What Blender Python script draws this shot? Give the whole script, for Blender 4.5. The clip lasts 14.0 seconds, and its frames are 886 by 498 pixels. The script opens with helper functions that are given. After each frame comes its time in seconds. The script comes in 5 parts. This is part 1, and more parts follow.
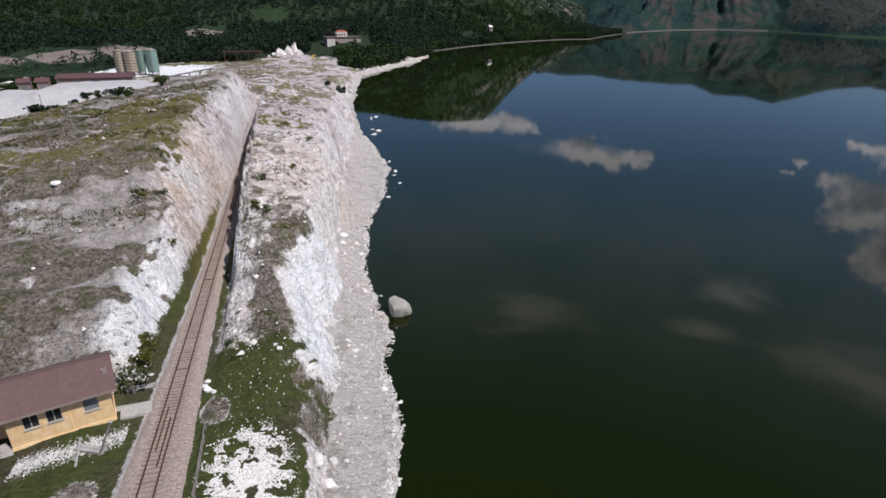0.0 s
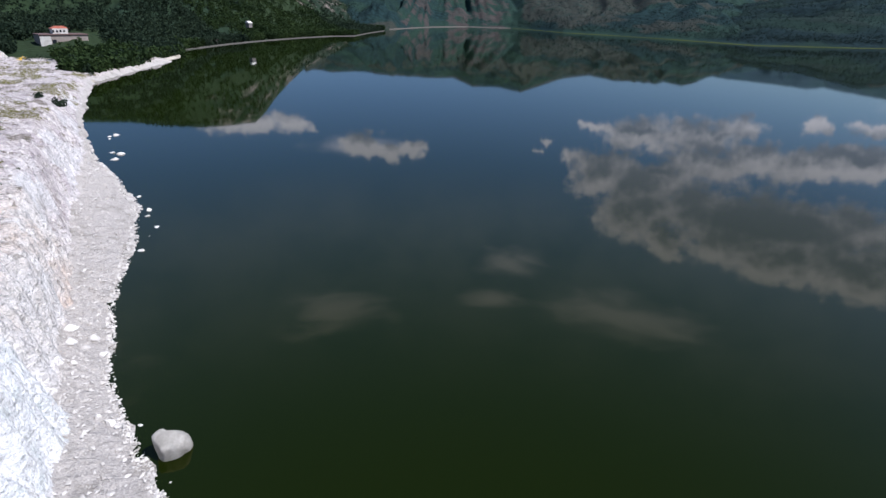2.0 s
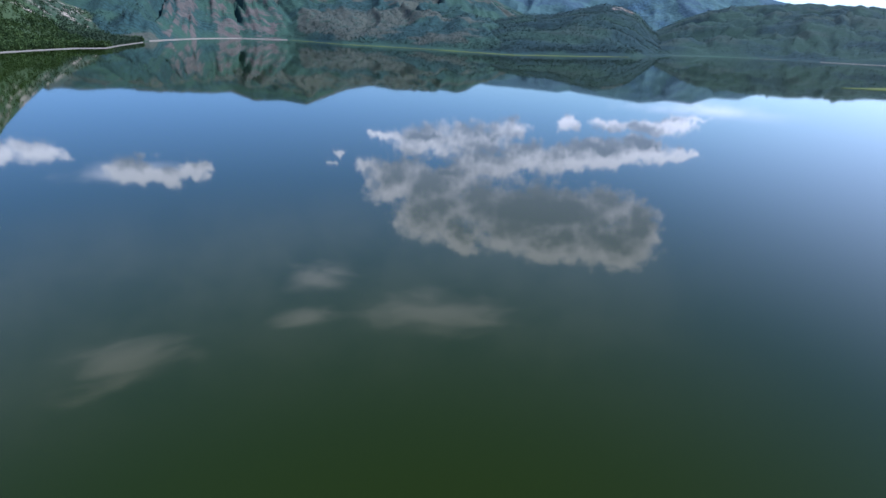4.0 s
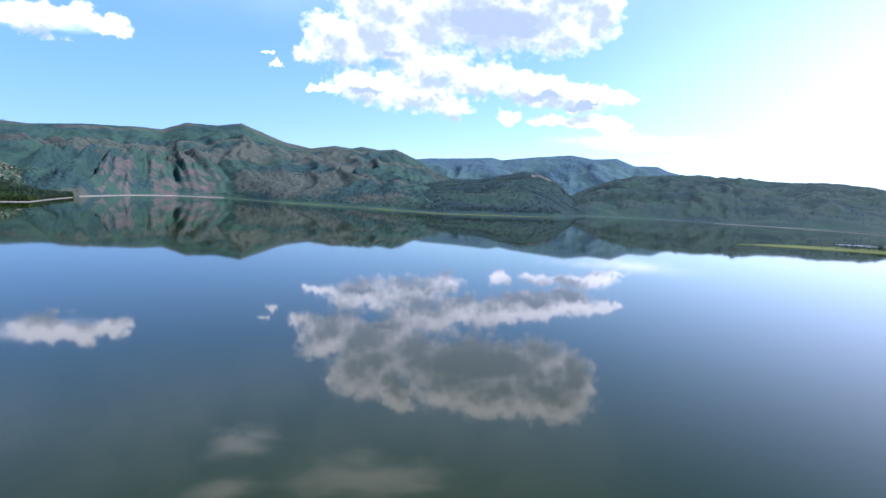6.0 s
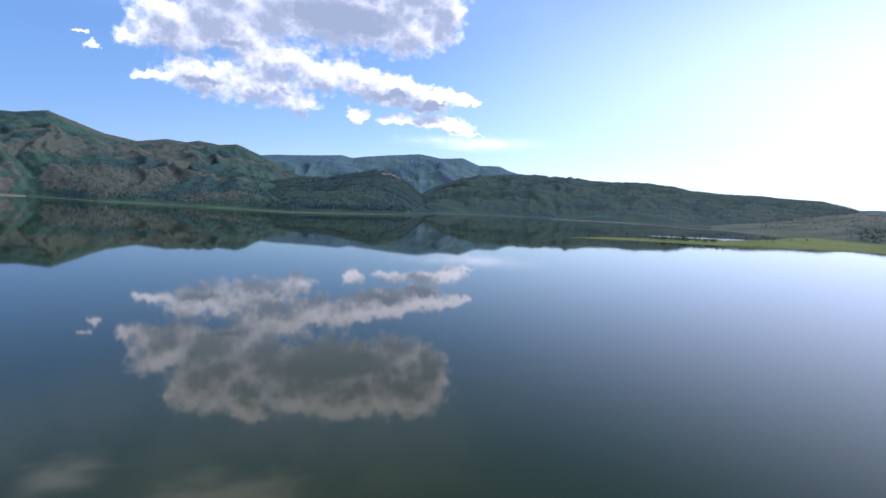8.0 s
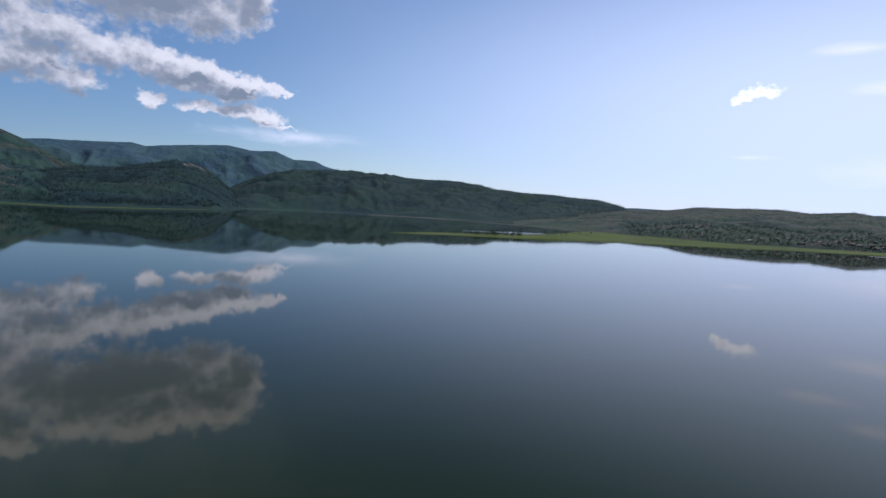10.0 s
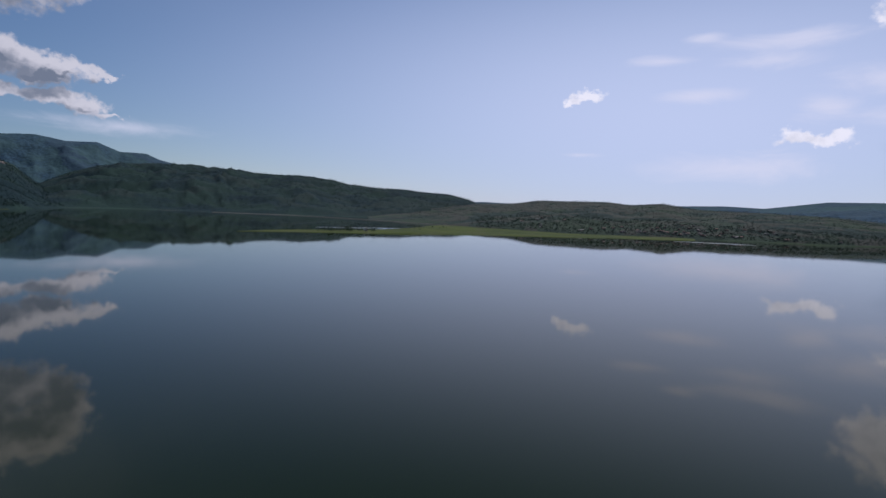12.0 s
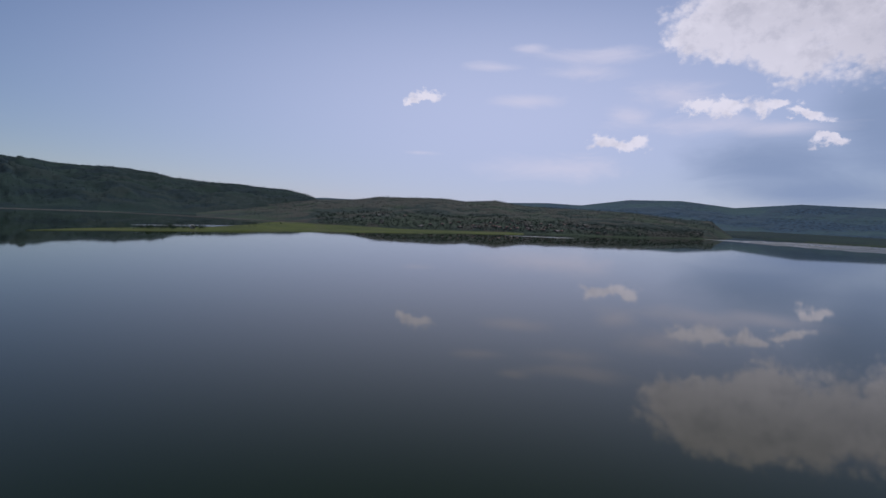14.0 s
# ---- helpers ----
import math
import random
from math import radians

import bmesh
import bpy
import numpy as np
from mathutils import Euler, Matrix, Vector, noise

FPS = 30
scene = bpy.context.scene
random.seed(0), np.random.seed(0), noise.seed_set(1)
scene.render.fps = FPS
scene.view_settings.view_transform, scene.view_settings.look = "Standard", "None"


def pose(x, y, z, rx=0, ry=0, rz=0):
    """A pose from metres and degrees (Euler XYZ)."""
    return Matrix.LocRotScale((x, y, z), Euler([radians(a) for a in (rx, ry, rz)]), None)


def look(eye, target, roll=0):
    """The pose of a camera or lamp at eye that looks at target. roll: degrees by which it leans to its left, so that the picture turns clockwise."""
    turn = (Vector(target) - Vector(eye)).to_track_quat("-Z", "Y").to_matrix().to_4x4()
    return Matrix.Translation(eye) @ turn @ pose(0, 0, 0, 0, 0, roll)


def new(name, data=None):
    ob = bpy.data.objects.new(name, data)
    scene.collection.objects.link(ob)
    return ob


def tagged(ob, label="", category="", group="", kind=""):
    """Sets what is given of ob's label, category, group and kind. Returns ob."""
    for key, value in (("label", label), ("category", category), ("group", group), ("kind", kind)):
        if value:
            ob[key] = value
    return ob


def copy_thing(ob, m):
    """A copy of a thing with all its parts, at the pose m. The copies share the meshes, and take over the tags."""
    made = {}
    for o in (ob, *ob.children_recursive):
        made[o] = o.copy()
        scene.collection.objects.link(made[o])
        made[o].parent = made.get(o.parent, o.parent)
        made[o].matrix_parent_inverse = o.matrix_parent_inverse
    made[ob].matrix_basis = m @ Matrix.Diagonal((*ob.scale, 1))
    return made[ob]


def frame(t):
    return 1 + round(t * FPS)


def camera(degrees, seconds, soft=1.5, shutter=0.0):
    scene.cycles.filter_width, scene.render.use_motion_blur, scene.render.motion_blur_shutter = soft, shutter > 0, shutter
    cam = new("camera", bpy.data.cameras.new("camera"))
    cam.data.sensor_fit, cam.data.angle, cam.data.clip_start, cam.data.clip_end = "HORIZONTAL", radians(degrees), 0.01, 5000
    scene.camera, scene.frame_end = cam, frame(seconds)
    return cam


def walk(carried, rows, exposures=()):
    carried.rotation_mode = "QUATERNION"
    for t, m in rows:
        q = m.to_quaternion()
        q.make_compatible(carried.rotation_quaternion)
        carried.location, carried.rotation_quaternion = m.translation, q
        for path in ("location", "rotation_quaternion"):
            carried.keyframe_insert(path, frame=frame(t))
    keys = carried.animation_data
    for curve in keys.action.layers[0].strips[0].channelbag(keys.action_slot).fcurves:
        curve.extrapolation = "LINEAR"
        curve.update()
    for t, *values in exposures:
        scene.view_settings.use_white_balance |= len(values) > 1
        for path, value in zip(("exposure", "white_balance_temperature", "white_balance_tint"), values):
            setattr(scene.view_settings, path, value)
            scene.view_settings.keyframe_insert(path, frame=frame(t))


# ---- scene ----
cam = camera(77.5, 14.0)
walk(cam, [
    (0.0, pose(-0.00, 0.00, 51.65, 66.69, -0.55, -14.40)),
    (0.5, pose(0.31, 6.98, 51.43, 66.64, -0.46, -15.42)),
    (1.0, pose(2.14, 13.92, 51.38, 66.59, -0.51, -18.15)),
    (1.5, pose(5.19, 20.21, 51.39, 66.56, -0.81, -22.30)),
    (2.0, pose(8.82, 26.85, 50.94, 66.76, -1.36, -36.97)),
    (2.5, pose(12.45, 32.77, 50.75, 66.70, -1.52, -38.95)),
    (3.0, pose(14.28, 36.61, 50.35, 66.90, -2.06, -48.52)),
    (3.2, pose(14.52, 36.93, 50.23, 66.94, -2.09, -52.54)),
    (5.3, pose(17.92, 33.48, 45.98, 74.50, -2.88, -64.06)),
    (5.5, pose(18.33, 33.24, 45.91, 80.50, -2.84, -64.02)),
    (6.0, pose(20.34, 32.37, 45.58, 84.54, -2.72, -64.86)),
    (6.5, pose(22.91, 31.89, 45.31, 84.66, -2.79, -66.52)),
    (7.0, pose(26.28, 32.77, 45.07, 85.13, -3.14, -77.53)),
    (7.5, pose(29.05, 34.19, 44.91, 85.11, -2.98, -79.04)),
    (7.7, pose(29.66, 34.56, 44.88, 85.06, -2.85, -79.44)),
    (9.8, pose(38.00, 42.64, 43.43, 85.63, -2.67, -95.03)),
    (10.0, pose(38.33, 42.99, 43.41, 85.59, -3.11, -99.06)),
    (10.5, pose(38.98, 43.92, 43.45, 85.93, -2.67, -108.74)),
    (11.0, pose(39.31, 43.92, 43.52, 85.83, -2.68, -109.97)),
    (11.5, pose(39.33, 42.94, 43.64, 85.82, -2.46, -111.05)),
    (12.0, pose(39.19, 41.23, 43.79, 85.80, -2.40, -114.05)),
    (12.5, pose(39.14, 39.13, 43.92, 86.17, -2.27, -124.04)),
    (13.0, pose(39.86, 37.21, 44.00, 86.13, -2.21, -125.52)),
    (13.5, pose(40.84, 35.99, 44.02, 86.11, -2.13, -126.64)),
    (14.0, pose(41.66, 35.76, 43.99, 86.08, -2.46, -130.25)),
], [(0.0, -0.06, 6150, 14), (1.5, 0.2, 5900, 13), (2.5, 0.52, 5550, 12), (3.2, 0.9, 5100, 10), (5.3, 1.80, 5450, 19), (5.8, 1.65, 5450, 18), (6.5, 1.5, 5550, 17), (7.7, 1.15, 5650, 17), (9.8, 0.30, 5720, 13), (11.0, -0.04, 5780, 14), (14.0, -0.44, 5900, 18)])

# ---- world, sun ----
SUN_BEARING, SUN_HEIGHT, SKY = radians(138), radians(55), 0.07
to_sun = Vector((math.sin(SUN_BEARING) * math.cos(SUN_HEIGHT), math.cos(SUN_BEARING) * math.cos(SUN_HEIGHT), math.sin(SUN_HEIGHT)))
sun = new("sun", bpy.data.lights.new("sun", "SUN"))
sun.data.energy, sun.data.angle, sun.data.color = 5.0, radians(0.6), (1.0, 0.95, 0.88)
sun.matrix_world = look(to_sun * 1000, (0, 0, 0))


class Nodes:
    """Short calls to wire up a node tree; a socket is an output, a number or a colour."""

    def __init__(self, tree):
        self.tree = tree
        tree.nodes.clear()

    def put(self, kind, out=0, ins=(), **props):
        n = self.tree.nodes.new(kind)
        for k, v in props.items():
            setattr(n, k, v)
        pairs = ins.items() if isinstance(ins, dict) else enumerate(ins)
        for k, v in pairs:
            if v is None:
                continue
            if isinstance(v, bpy.types.NodeSocket):
                self.tree.links.new(v, n.inputs[k])
            else:
                n.inputs[k].default_value = v
        return n.outputs[out]

    def math(self, op, a, b=None, c=None, clamp=False):
        return self.put("ShaderNodeMath", 0, (a, b, c), operation=op, use_clamp=clamp)

    def vec(self, op, a, b=None, out=0):
        return self.put("ShaderNodeVectorMath", out, (a, b), operation=op)

    def noise(self, v, scale, detail=4, rough=0.55, distort=0.0, colour=False):
        return self.put("ShaderNodeTexNoise", 1 if colour else 0, {"Vector": v, "Scale": scale, "Detail": detail, "Roughness": rough, "Distortion": distort})

    def step(self, v, lo, hi, to_lo=0.0, to_hi=1.0):
        return self.put("ShaderNodeMapRange", 0, {0: v, 1: lo, 2: hi, 3: to_lo, 4: to_hi}, interpolation_type="SMOOTHSTEP")

    def mix(self, f, a, b, blend="MIX"):
        n = self.tree.nodes.new("ShaderNodeMix")
        n.data_type, n.blend_type = "RGBA", blend
        for k, v in ((0, f), (6, a), (7, b)):
            if isinstance(v, bpy.types.NodeSocket):
                self.tree.links.new(v, n.inputs[k])
            else:
                n.inputs[k].default_value = v if k == 0 else (*v, 1.0)
        return n.outputs[2]


# Clouds: bearing from +y (degrees), rise over run, half widths in both.
HEAPS = [
    (53.6, .274, 2.3, .0225), (57.4, .291, 2.9, .023), (51.1, .238, 1.2, .008), (54.5, .247, 3.3, .025), (59.4, .259, 3.5, .025), (52.7, .180, 1.9, .007),
    (57.0, .184, 3.2, .020), (61.6, .177, 3.4, .021), (65.3, .158, 1.8, .013), (63.1, .223, 3.5, .022), (67.3, .210, 3.1, .021), (71.0, .196, 2.6, .018),
    (62.4, .305, 3.1, .033), (68.9, .305, 7.1, .040), (72.7, .331, 5.0, .0285), (75.7, .287, 3.7, .025), (79.0, .312, 2.0, .028), (70.8, .139, 1.2, .009),
    (58.0, .332, 3.5, .034), (60.6, .374, 1.8, .021), (66.8, .355, 3.2, .0275), (71.6, .378, 3.3, .024), (76.3, .366, 4.0, .028), (79.1, .336, 2.2, .036),
    (56.4, .295, 2.3, .034), (68.5, .320, 7.6, .045), (48.2, .204, .6, .006), (46.8, .222, .4, .003),
    (72.9, .199, 1.8, .016), (75.1, .193, 1.6, .019), (77.1, .186, 1.5, .015), (79.2, .181, 1.8, .010), (81.5, .183, 1.2, .009), (82.9, .180, .7, .0035),
    (75.5, .142, 1.5, .0065), (78.3, .145, 1.5, .0084), (80.2, .141, 1.1, .013), (81.6, .136, 1.2, .014), (82.9, .126, .8, .0035), (71.5, .138, .8, .009), (74.5, .176, 3.0, .012), (78.6, .171, 2.2, .008),
    (127.9, .201, 1.4, .008), (126.8, .194, .9, .004), (147.7, .128, 2.2, .0086), (146.4, .134, .9, .008),
    (154.8, .310, 3.1, .032), (152.9, .304, 1.7, .0145), (158.7, .286, 4.0, .031), (161.8, .256, 2.5, .029), (161.1, .324, 6.3, .042), (166.8, .285, 4.8, .048), (158.1, .342, 4.5, .031), (173, .27, 6, .06),
    (154.1, .187, 1.3, .008), (156.9, .187, 2.1, .010), (160.5, .182, 1.5, .0095), (163.0, .166, 1.5, .005), (165.0, .130, 1.2, .0066),
    (18.0, .178, 3.4, .014), (22.5, .186, 1.6, .014), (31.1, .230, 3.0, .014), (34.0, .228, 1.0, .010), (28.9, .220, 2.0, .012),
    (-40, .5, 14, .12), (-90, .4, 16, .09), (215, .45, 16, .12),
]
# Thick grey middles of the heaps, where the sun does not get through.
CORES = [(68.9, .303, 7.0, .030), (58.9, .246, 3.0, .009), (56.5, .175, 2.4, .008), (71.5, .178, 3.0, .008), (65.8, .176, 2.2, .008), (73.6, .180, 3.0, .0065), (78.7, .168, 2.5, .005), (79.2, .126, 2.6, .005)]
VEILS = [
    (43.4, .535, 4.6, .022), (58.6, .532, 9.0, .05), (45.3, .452, 3.9, .03), (25.0, .571, 6.9, .05),
    (145.6, .278, 6.4, .0152), (143.5, .248, 4.3, .0144), (152.0, .211, 4.5, .024), (148.1, .175, 2.6, .021), (138.4, .292, 2.0, .008), (134.6, .257, 3.2, .008), (138.1, .199, 3.4, .012), (142.4, .083, 9.4, .022), (127.4, .103, 2.3, .005), (155.1, .158, 5.7, .018), (161.0, .150, 5.1, .014),
    (28.3, .228, 5.2, .016), (84, .105, 9, .014), (-20, .6, 22, .1),
]
# Dim grey-blue rain haze under the heaps.
DIM = [(161.3, .095, 8.1, .050), (168.4, .150, 4.6, .10), (164.3, .053, 9.0, .03), (176, .10, 8, .10)]

world = bpy.data.worlds.new("sky")
scene.world = world
world.use_nodes = True
N = Nodes(world.node_tree)
way = N.put("ShaderNodeTexCoord", "Generated")
sky = N.put("ShaderNodeTexSky", 0, sky_type="NISHITA", sun_disc=False, sun_elevation=SUN_HEIGHT, sun_rotation=SUN_BEARING, air_density=1.0, dust_density=0.1, ozone_density=3.5)
axes = N.tree.nodes.new("ShaderNodeSeparateXYZ")
N.tree.links.new(way, axes.inputs[0])
dx, dy, dz = axes.outputs
flat = N.math("SQRT", N.math("ADD", N.math("MULTIPLY", dx, dx), N.math("MULTIPLY", dy, dy)))
turn = N.math("MULTIPLY", N.math("ARCTAN2", dx, dy), 180 / math.pi)
turn = N.math("ADD", turn, N.math("MULTIPLY", N.math("LESS_THAN", turn, -100.0), 360.0))
rise = N.math("DIVIDE", dz, N.math("MAXIMUM", flat, 0.02))
even = N.put("ShaderNodeCombineXYZ", 0, (N.math("MULTIPLY", turn, 0.0175), N.math("MULTIPLY", rise, 1.1), 0.0))


def nearest(blobs, at, soft):
    best = None
    for b, s, w, h in blobs:
        off = N.vec("MULTIPLY", N.vec("SUBTRACT", at, (b, s, 0)), (0.92 / w, 0.82 / h, 0))
        d = N.vec("LENGTH", off, out="Value")
        best = d if best is None else N.put("ShaderNodeMath", 0, (best, d, soft), operation="SMOOTH_MIN")
    return best


at_sky = N.put("ShaderNodeCombineXYZ", 0, (turn, rise, 0.0))


def heaped(up):
    """How deep inside a heap cloud a direction lies, looked up a little higher by up."""
    to = N.put("ShaderNodeCombineXYZ", 0, (turn, N.math("ADD", rise, up), 0.0))
    fine = N.vec("ADD", even, (0.0, up * 1.1, 0.0))
    sway = N.vec("MULTIPLY", N.vec("SUBTRACT", N.noise(fine, 20, 6, 0.6, colour=True), (0.5, 0.5, 0.5)), (5.0, 0.07, 0))
    curl = N.vec("ADD", fine, N.vec("MULTIPLY", N.noise(fine, 60, 3, 0.6, colour=True), (.014, .014, 0)))
    depth = N.math("SUBTRACT", 1.30, nearest(HEAPS, N.vec("ADD", to, sway), 0.5))
    for scale, weight in ((48.0, 0.42), (110.0, 0.26)):
        knobs = N.put("ShaderNodeTexVoronoi", 0, {"Vector": curl, "Scale": scale}, feature="F1")
        depth = N.math("SUBTRACT", depth, N.math("MULTIPLY", N.math("SUBTRACT", knobs, 0.42), weight))
    depth = N.math("ADD", depth, N.math("MULTIPLY", N.math("SUBTRACT", N.noise(fine, 60, 5, 0.6), 0.5), 0.6))
    return depth


haze = N.vec("LENGTH", N.vec("MULTIPLY", N.vec("SUBTRACT", at_sky, (138, 0.16, 0)), (1 / 68, 1 / 0.46, 0)), out="Value")
heap, over = heaped(0.0), heaped(0.022)
heap_cover = N.step(heap, -0.12, 0.56)
billow = N.noise(even, 13, 6, 0.6)
core = N.math("ADD", N.math("SUBTRACT", 1.0, nearest(CORES, N.vec("ADD", at_sky, N.vec("MULTIPLY", N.vec("SUBTRACT", N.noise(even, 20, 4, 0.6, colour=True), (0.5, 0.5, 0.5)), (5, 0.05, 0))), 0.3)), N.math("MULTIPLY", N.math("SUBTRACT", billow, 0.5), 1.2))
under = N.math("MAXIMUM", N.math("MULTIPLY", N.step(core, -0.5, 0.5), N.step(heap, 0.05, 0.75)), N.math("MULTIPLY", N.step(N.math("ADD", over, N.math("SUBTRACT", billow, 0.5)), -0.3, 1.1), N.step(haze, 0.35, 0.95, 0.12, 0.95)))
streak = N.noise(N.vec("MULTIPLY", even, (1, 3, 1)), 7, 5, 0.6, 0.6)
veil = N.math("ADD", N.math("SUBTRACT", 1.0, nearest(VEILS, at_sky, 0.4)), N.math("MULTIPLY", N.math("SUBTRACT", streak, 0.5), 2.0))
veil_cover = N.math("MULTIPLY", N.step(veil, -0.1, 1.1), 0.62)
dim = N.math("ADD", N.math("SUBTRACT", 1.0, nearest(DIM, at_sky, 0.6)), N.math("MULTIPLY", N.math("SUBTRACT", streak, 0.5), 0.8))
above = N.step(rise, 0.0, 0.02)
clear = N.mix(N.math("MULTIPLY", N.step(turn, 96.0, 25.0), 0.62), sky, (1.25, 2.6, 5.2))
thin = N.math("MULTIPLY", N.math("MULTIPLY", N.step(rise, 0.24, 0.40), N.step(rise, 0.85, 0.50)), N.step(turn, 100.0, 70.0))
clear = N.mix(N.math("MULTIPLY", thin, N.step(N.noise(even, 5, 4, 0.6), 0.25, 0.7, 0.12, 0.36)), clear, (6.4, 7.2, 8.4))
glow = N.mix(N.math("MULTIPLY", N.step(haze, 1.0, 0.0), 0.88), clear, (9.8, 10.6, 13.2))
glow = N.mix(N.math("MULTIPLY", N.step(dim, -0.2, 0.9), 0.92), glow, (4.6, 5.9, 8.2))
glow = N.mix(N.math("MULTIPLY", veil_cover, above), glow, (12.4, 12.0, 13.0))
lit = N.mix(N.step(haze, 1.0, 0.3), (9.8, 9.4, 9.7), (14.5, 13.9, 14.2))
lit = N.mix(N.math("MULTIPLY", N.step(N.noise(N.vec("ADD", even, (3, 1, 0)), 26, 6, 0.62), 0.46, 0.68), 0.3), lit, (6.8, 7.0, 8.0))
cloud = N.mix(N.math("MULTIPLY", under, 0.96), lit, (2.6, 3.05, 3.9))
glow = N.mix(N.math("MULTIPLY", heap_cover, above), glow, cloud)
shine = N.put("ShaderNodeBackground", 0, (glow, SKY))
N.tree.links.new(shine, N.tree.nodes.new("ShaderNodeOutputWorld").inputs[0])


# ---- noise on arrays ----
def hashed(ix, iy, seed):
    h = (ix * 374761393 + iy * 668265263 + seed * 974634599) & 0xFFFFFFFF
    h = ((h ^ (h >> 13)) * 1274126177) & 0xFFFFFFFF
    return ((h ^ (h >> 16)) & 0xFFFF) / 65535.0


def vnoise(x, y, seed=0):
    x, y = np.asarray(x, float), np.asarray(y, float)
    ix, iy = np.floor(x).astype(np.int64), np.floor(y).astype(np.int64)
    fx, fy = x - ix, y - iy
    fx, fy = fx * fx * (3 - 2 * fx), fy * fy * (3 - 2 * fy)
    a, b = hashed(ix, iy, seed), hashed(ix + 1, iy, seed)
    c, d = hashed(ix, iy + 1, seed), hashed(ix + 1, iy + 1, seed)
    return (a * (1 - fx) + b * fx) * (1 - fy) + (c * (1 - fx) + d * fx) * fy


def fbm(x, y, octaves=5, gain=0.5, seed=0):
    total, amp, norm = 0.0, 1.0, 0.0
    for i in range(octaves):
        total = total + amp * vnoise(x * 2 ** i + 17.3 * i, y * 2 ** i - 9.1 * i, seed + i)
        norm, amp = norm + amp, amp * gain
    return total / norm


def ridged(x, y, octaves=4, seed=0):
    total, amp, norm = 0.0, 1.0, 0.0
    for i in range(octaves):
        total = total + amp * (1 - np.abs(2 * vnoise(x * 2 ** i + 5.7 * i, y * 2 ** i + 3.3 * i, seed + i) - 1))
        norm, amp = norm + amp, amp * 0.5
    return total / norm


def smooth(v, lo, hi):
    t = np.clip((v - lo) / (hi - lo), 0, 1)
    return t * t * (3 - 2 * t)


def sheet(name, x, y, z, fields=(), material=None, smooth_shade=True):
    """A grid mesh from 2D arrays, with float fields on its points."""
    rows, cols = x.shape
    me = bpy.data.meshes.new(name)
    k = np.arange(rows * cols).reshape(rows, cols)
    quads = np.stack([k[:-1, :-1], k[:-1, 1:], k[1:, 1:], k[1:, :-1]], -1).reshape(-1, 4)
    me.vertices.add(rows * cols)
    me.vertices.foreach_set("co", np.stack([x, y, z], -1).astype(np.float32).ravel())
    me.loops.add(quads.size)
    me.loops.foreach_set("vertex_index", quads.astype(np.int32).ravel())
    me.polygons.add(len(quads))
    me.polygons.foreach_set("loop_start", np.arange(0, quads.size, 4, dtype=np.int32))
    me.polygons.foreach_set("use_smooth", np.full(len(quads), smooth_shade))
    for key, values in dict(fields).items():
        me.attributes.new(key, "FLOAT", "POINT").data.foreach_set("value", np.asarray(values, np.float32).ravel())
    me.update(calc_edges=True)
    me.validate()
    if material:
        me.materials.append(material)
    return new(name, me)


# ---- materials ----
def material(name):
    m = bpy.data.materials.new(name)
    m.use_nodes = True
    n = Nodes(m.node_tree)
    n.at = n.put("ShaderNodeTexCoord", "Object")
    return m, n


def finish(n, colour, rough=0.8, bump=None, strength=0.5, distance=0.1, **ins):
    sockets = {"Base Color": colour if isinstance(colour, bpy.types.NodeSocket) else (*colour, 1.0), "Roughness": rough}
    sockets.update({k.replace("_", " "): v for k, v in ins.items()})
    if bump is not None:
        sockets["Normal"] = n.put("ShaderNodeBump", 0, {"Height": bump, "Strength": strength, "Distance": distance})
    bsdf = n.put("ShaderNodeBsdfPrincipled", 0, sockets)
    n.tree.links.new(bsdf, n.tree.nodes.new("ShaderNodeOutputMaterial").inputs[0])


def field(n, key):
    return n.put("ShaderNodeAttribute", "Fac", attribute_name=key)


def make_water():
    m, n = material("lake_water")
    tint = n.mix(n.noise(n.at, 0.004, 3), (0.0042, 0.0078, 0.0003), (0.0053, 0.0094, 0.0004))
    ripple = n.noise(n.at, 0.9, 3)
    finish(n, tint, 0.03, ripple, 0.015, 0.02, IOR=1.333, Specular_Tint=(1.0, 0.80, 0.22, 1.0))
    return m


def make_ruffled():
    """Water roughened by a breath of wind, which mirrors the whole sky instead of the shore."""
    m, n = material("ruffled_water")
    streaks = n.noise(n.vec("MULTIPLY", n.at, (0.5, 0.5, 1)), 0.02, 4, 0.6)
    finish(n, (0.006, 0.010, 0.001), n.step(streaks, 0.35, 0.65, 0.25, 0.5), IOR=1.333)
    return m


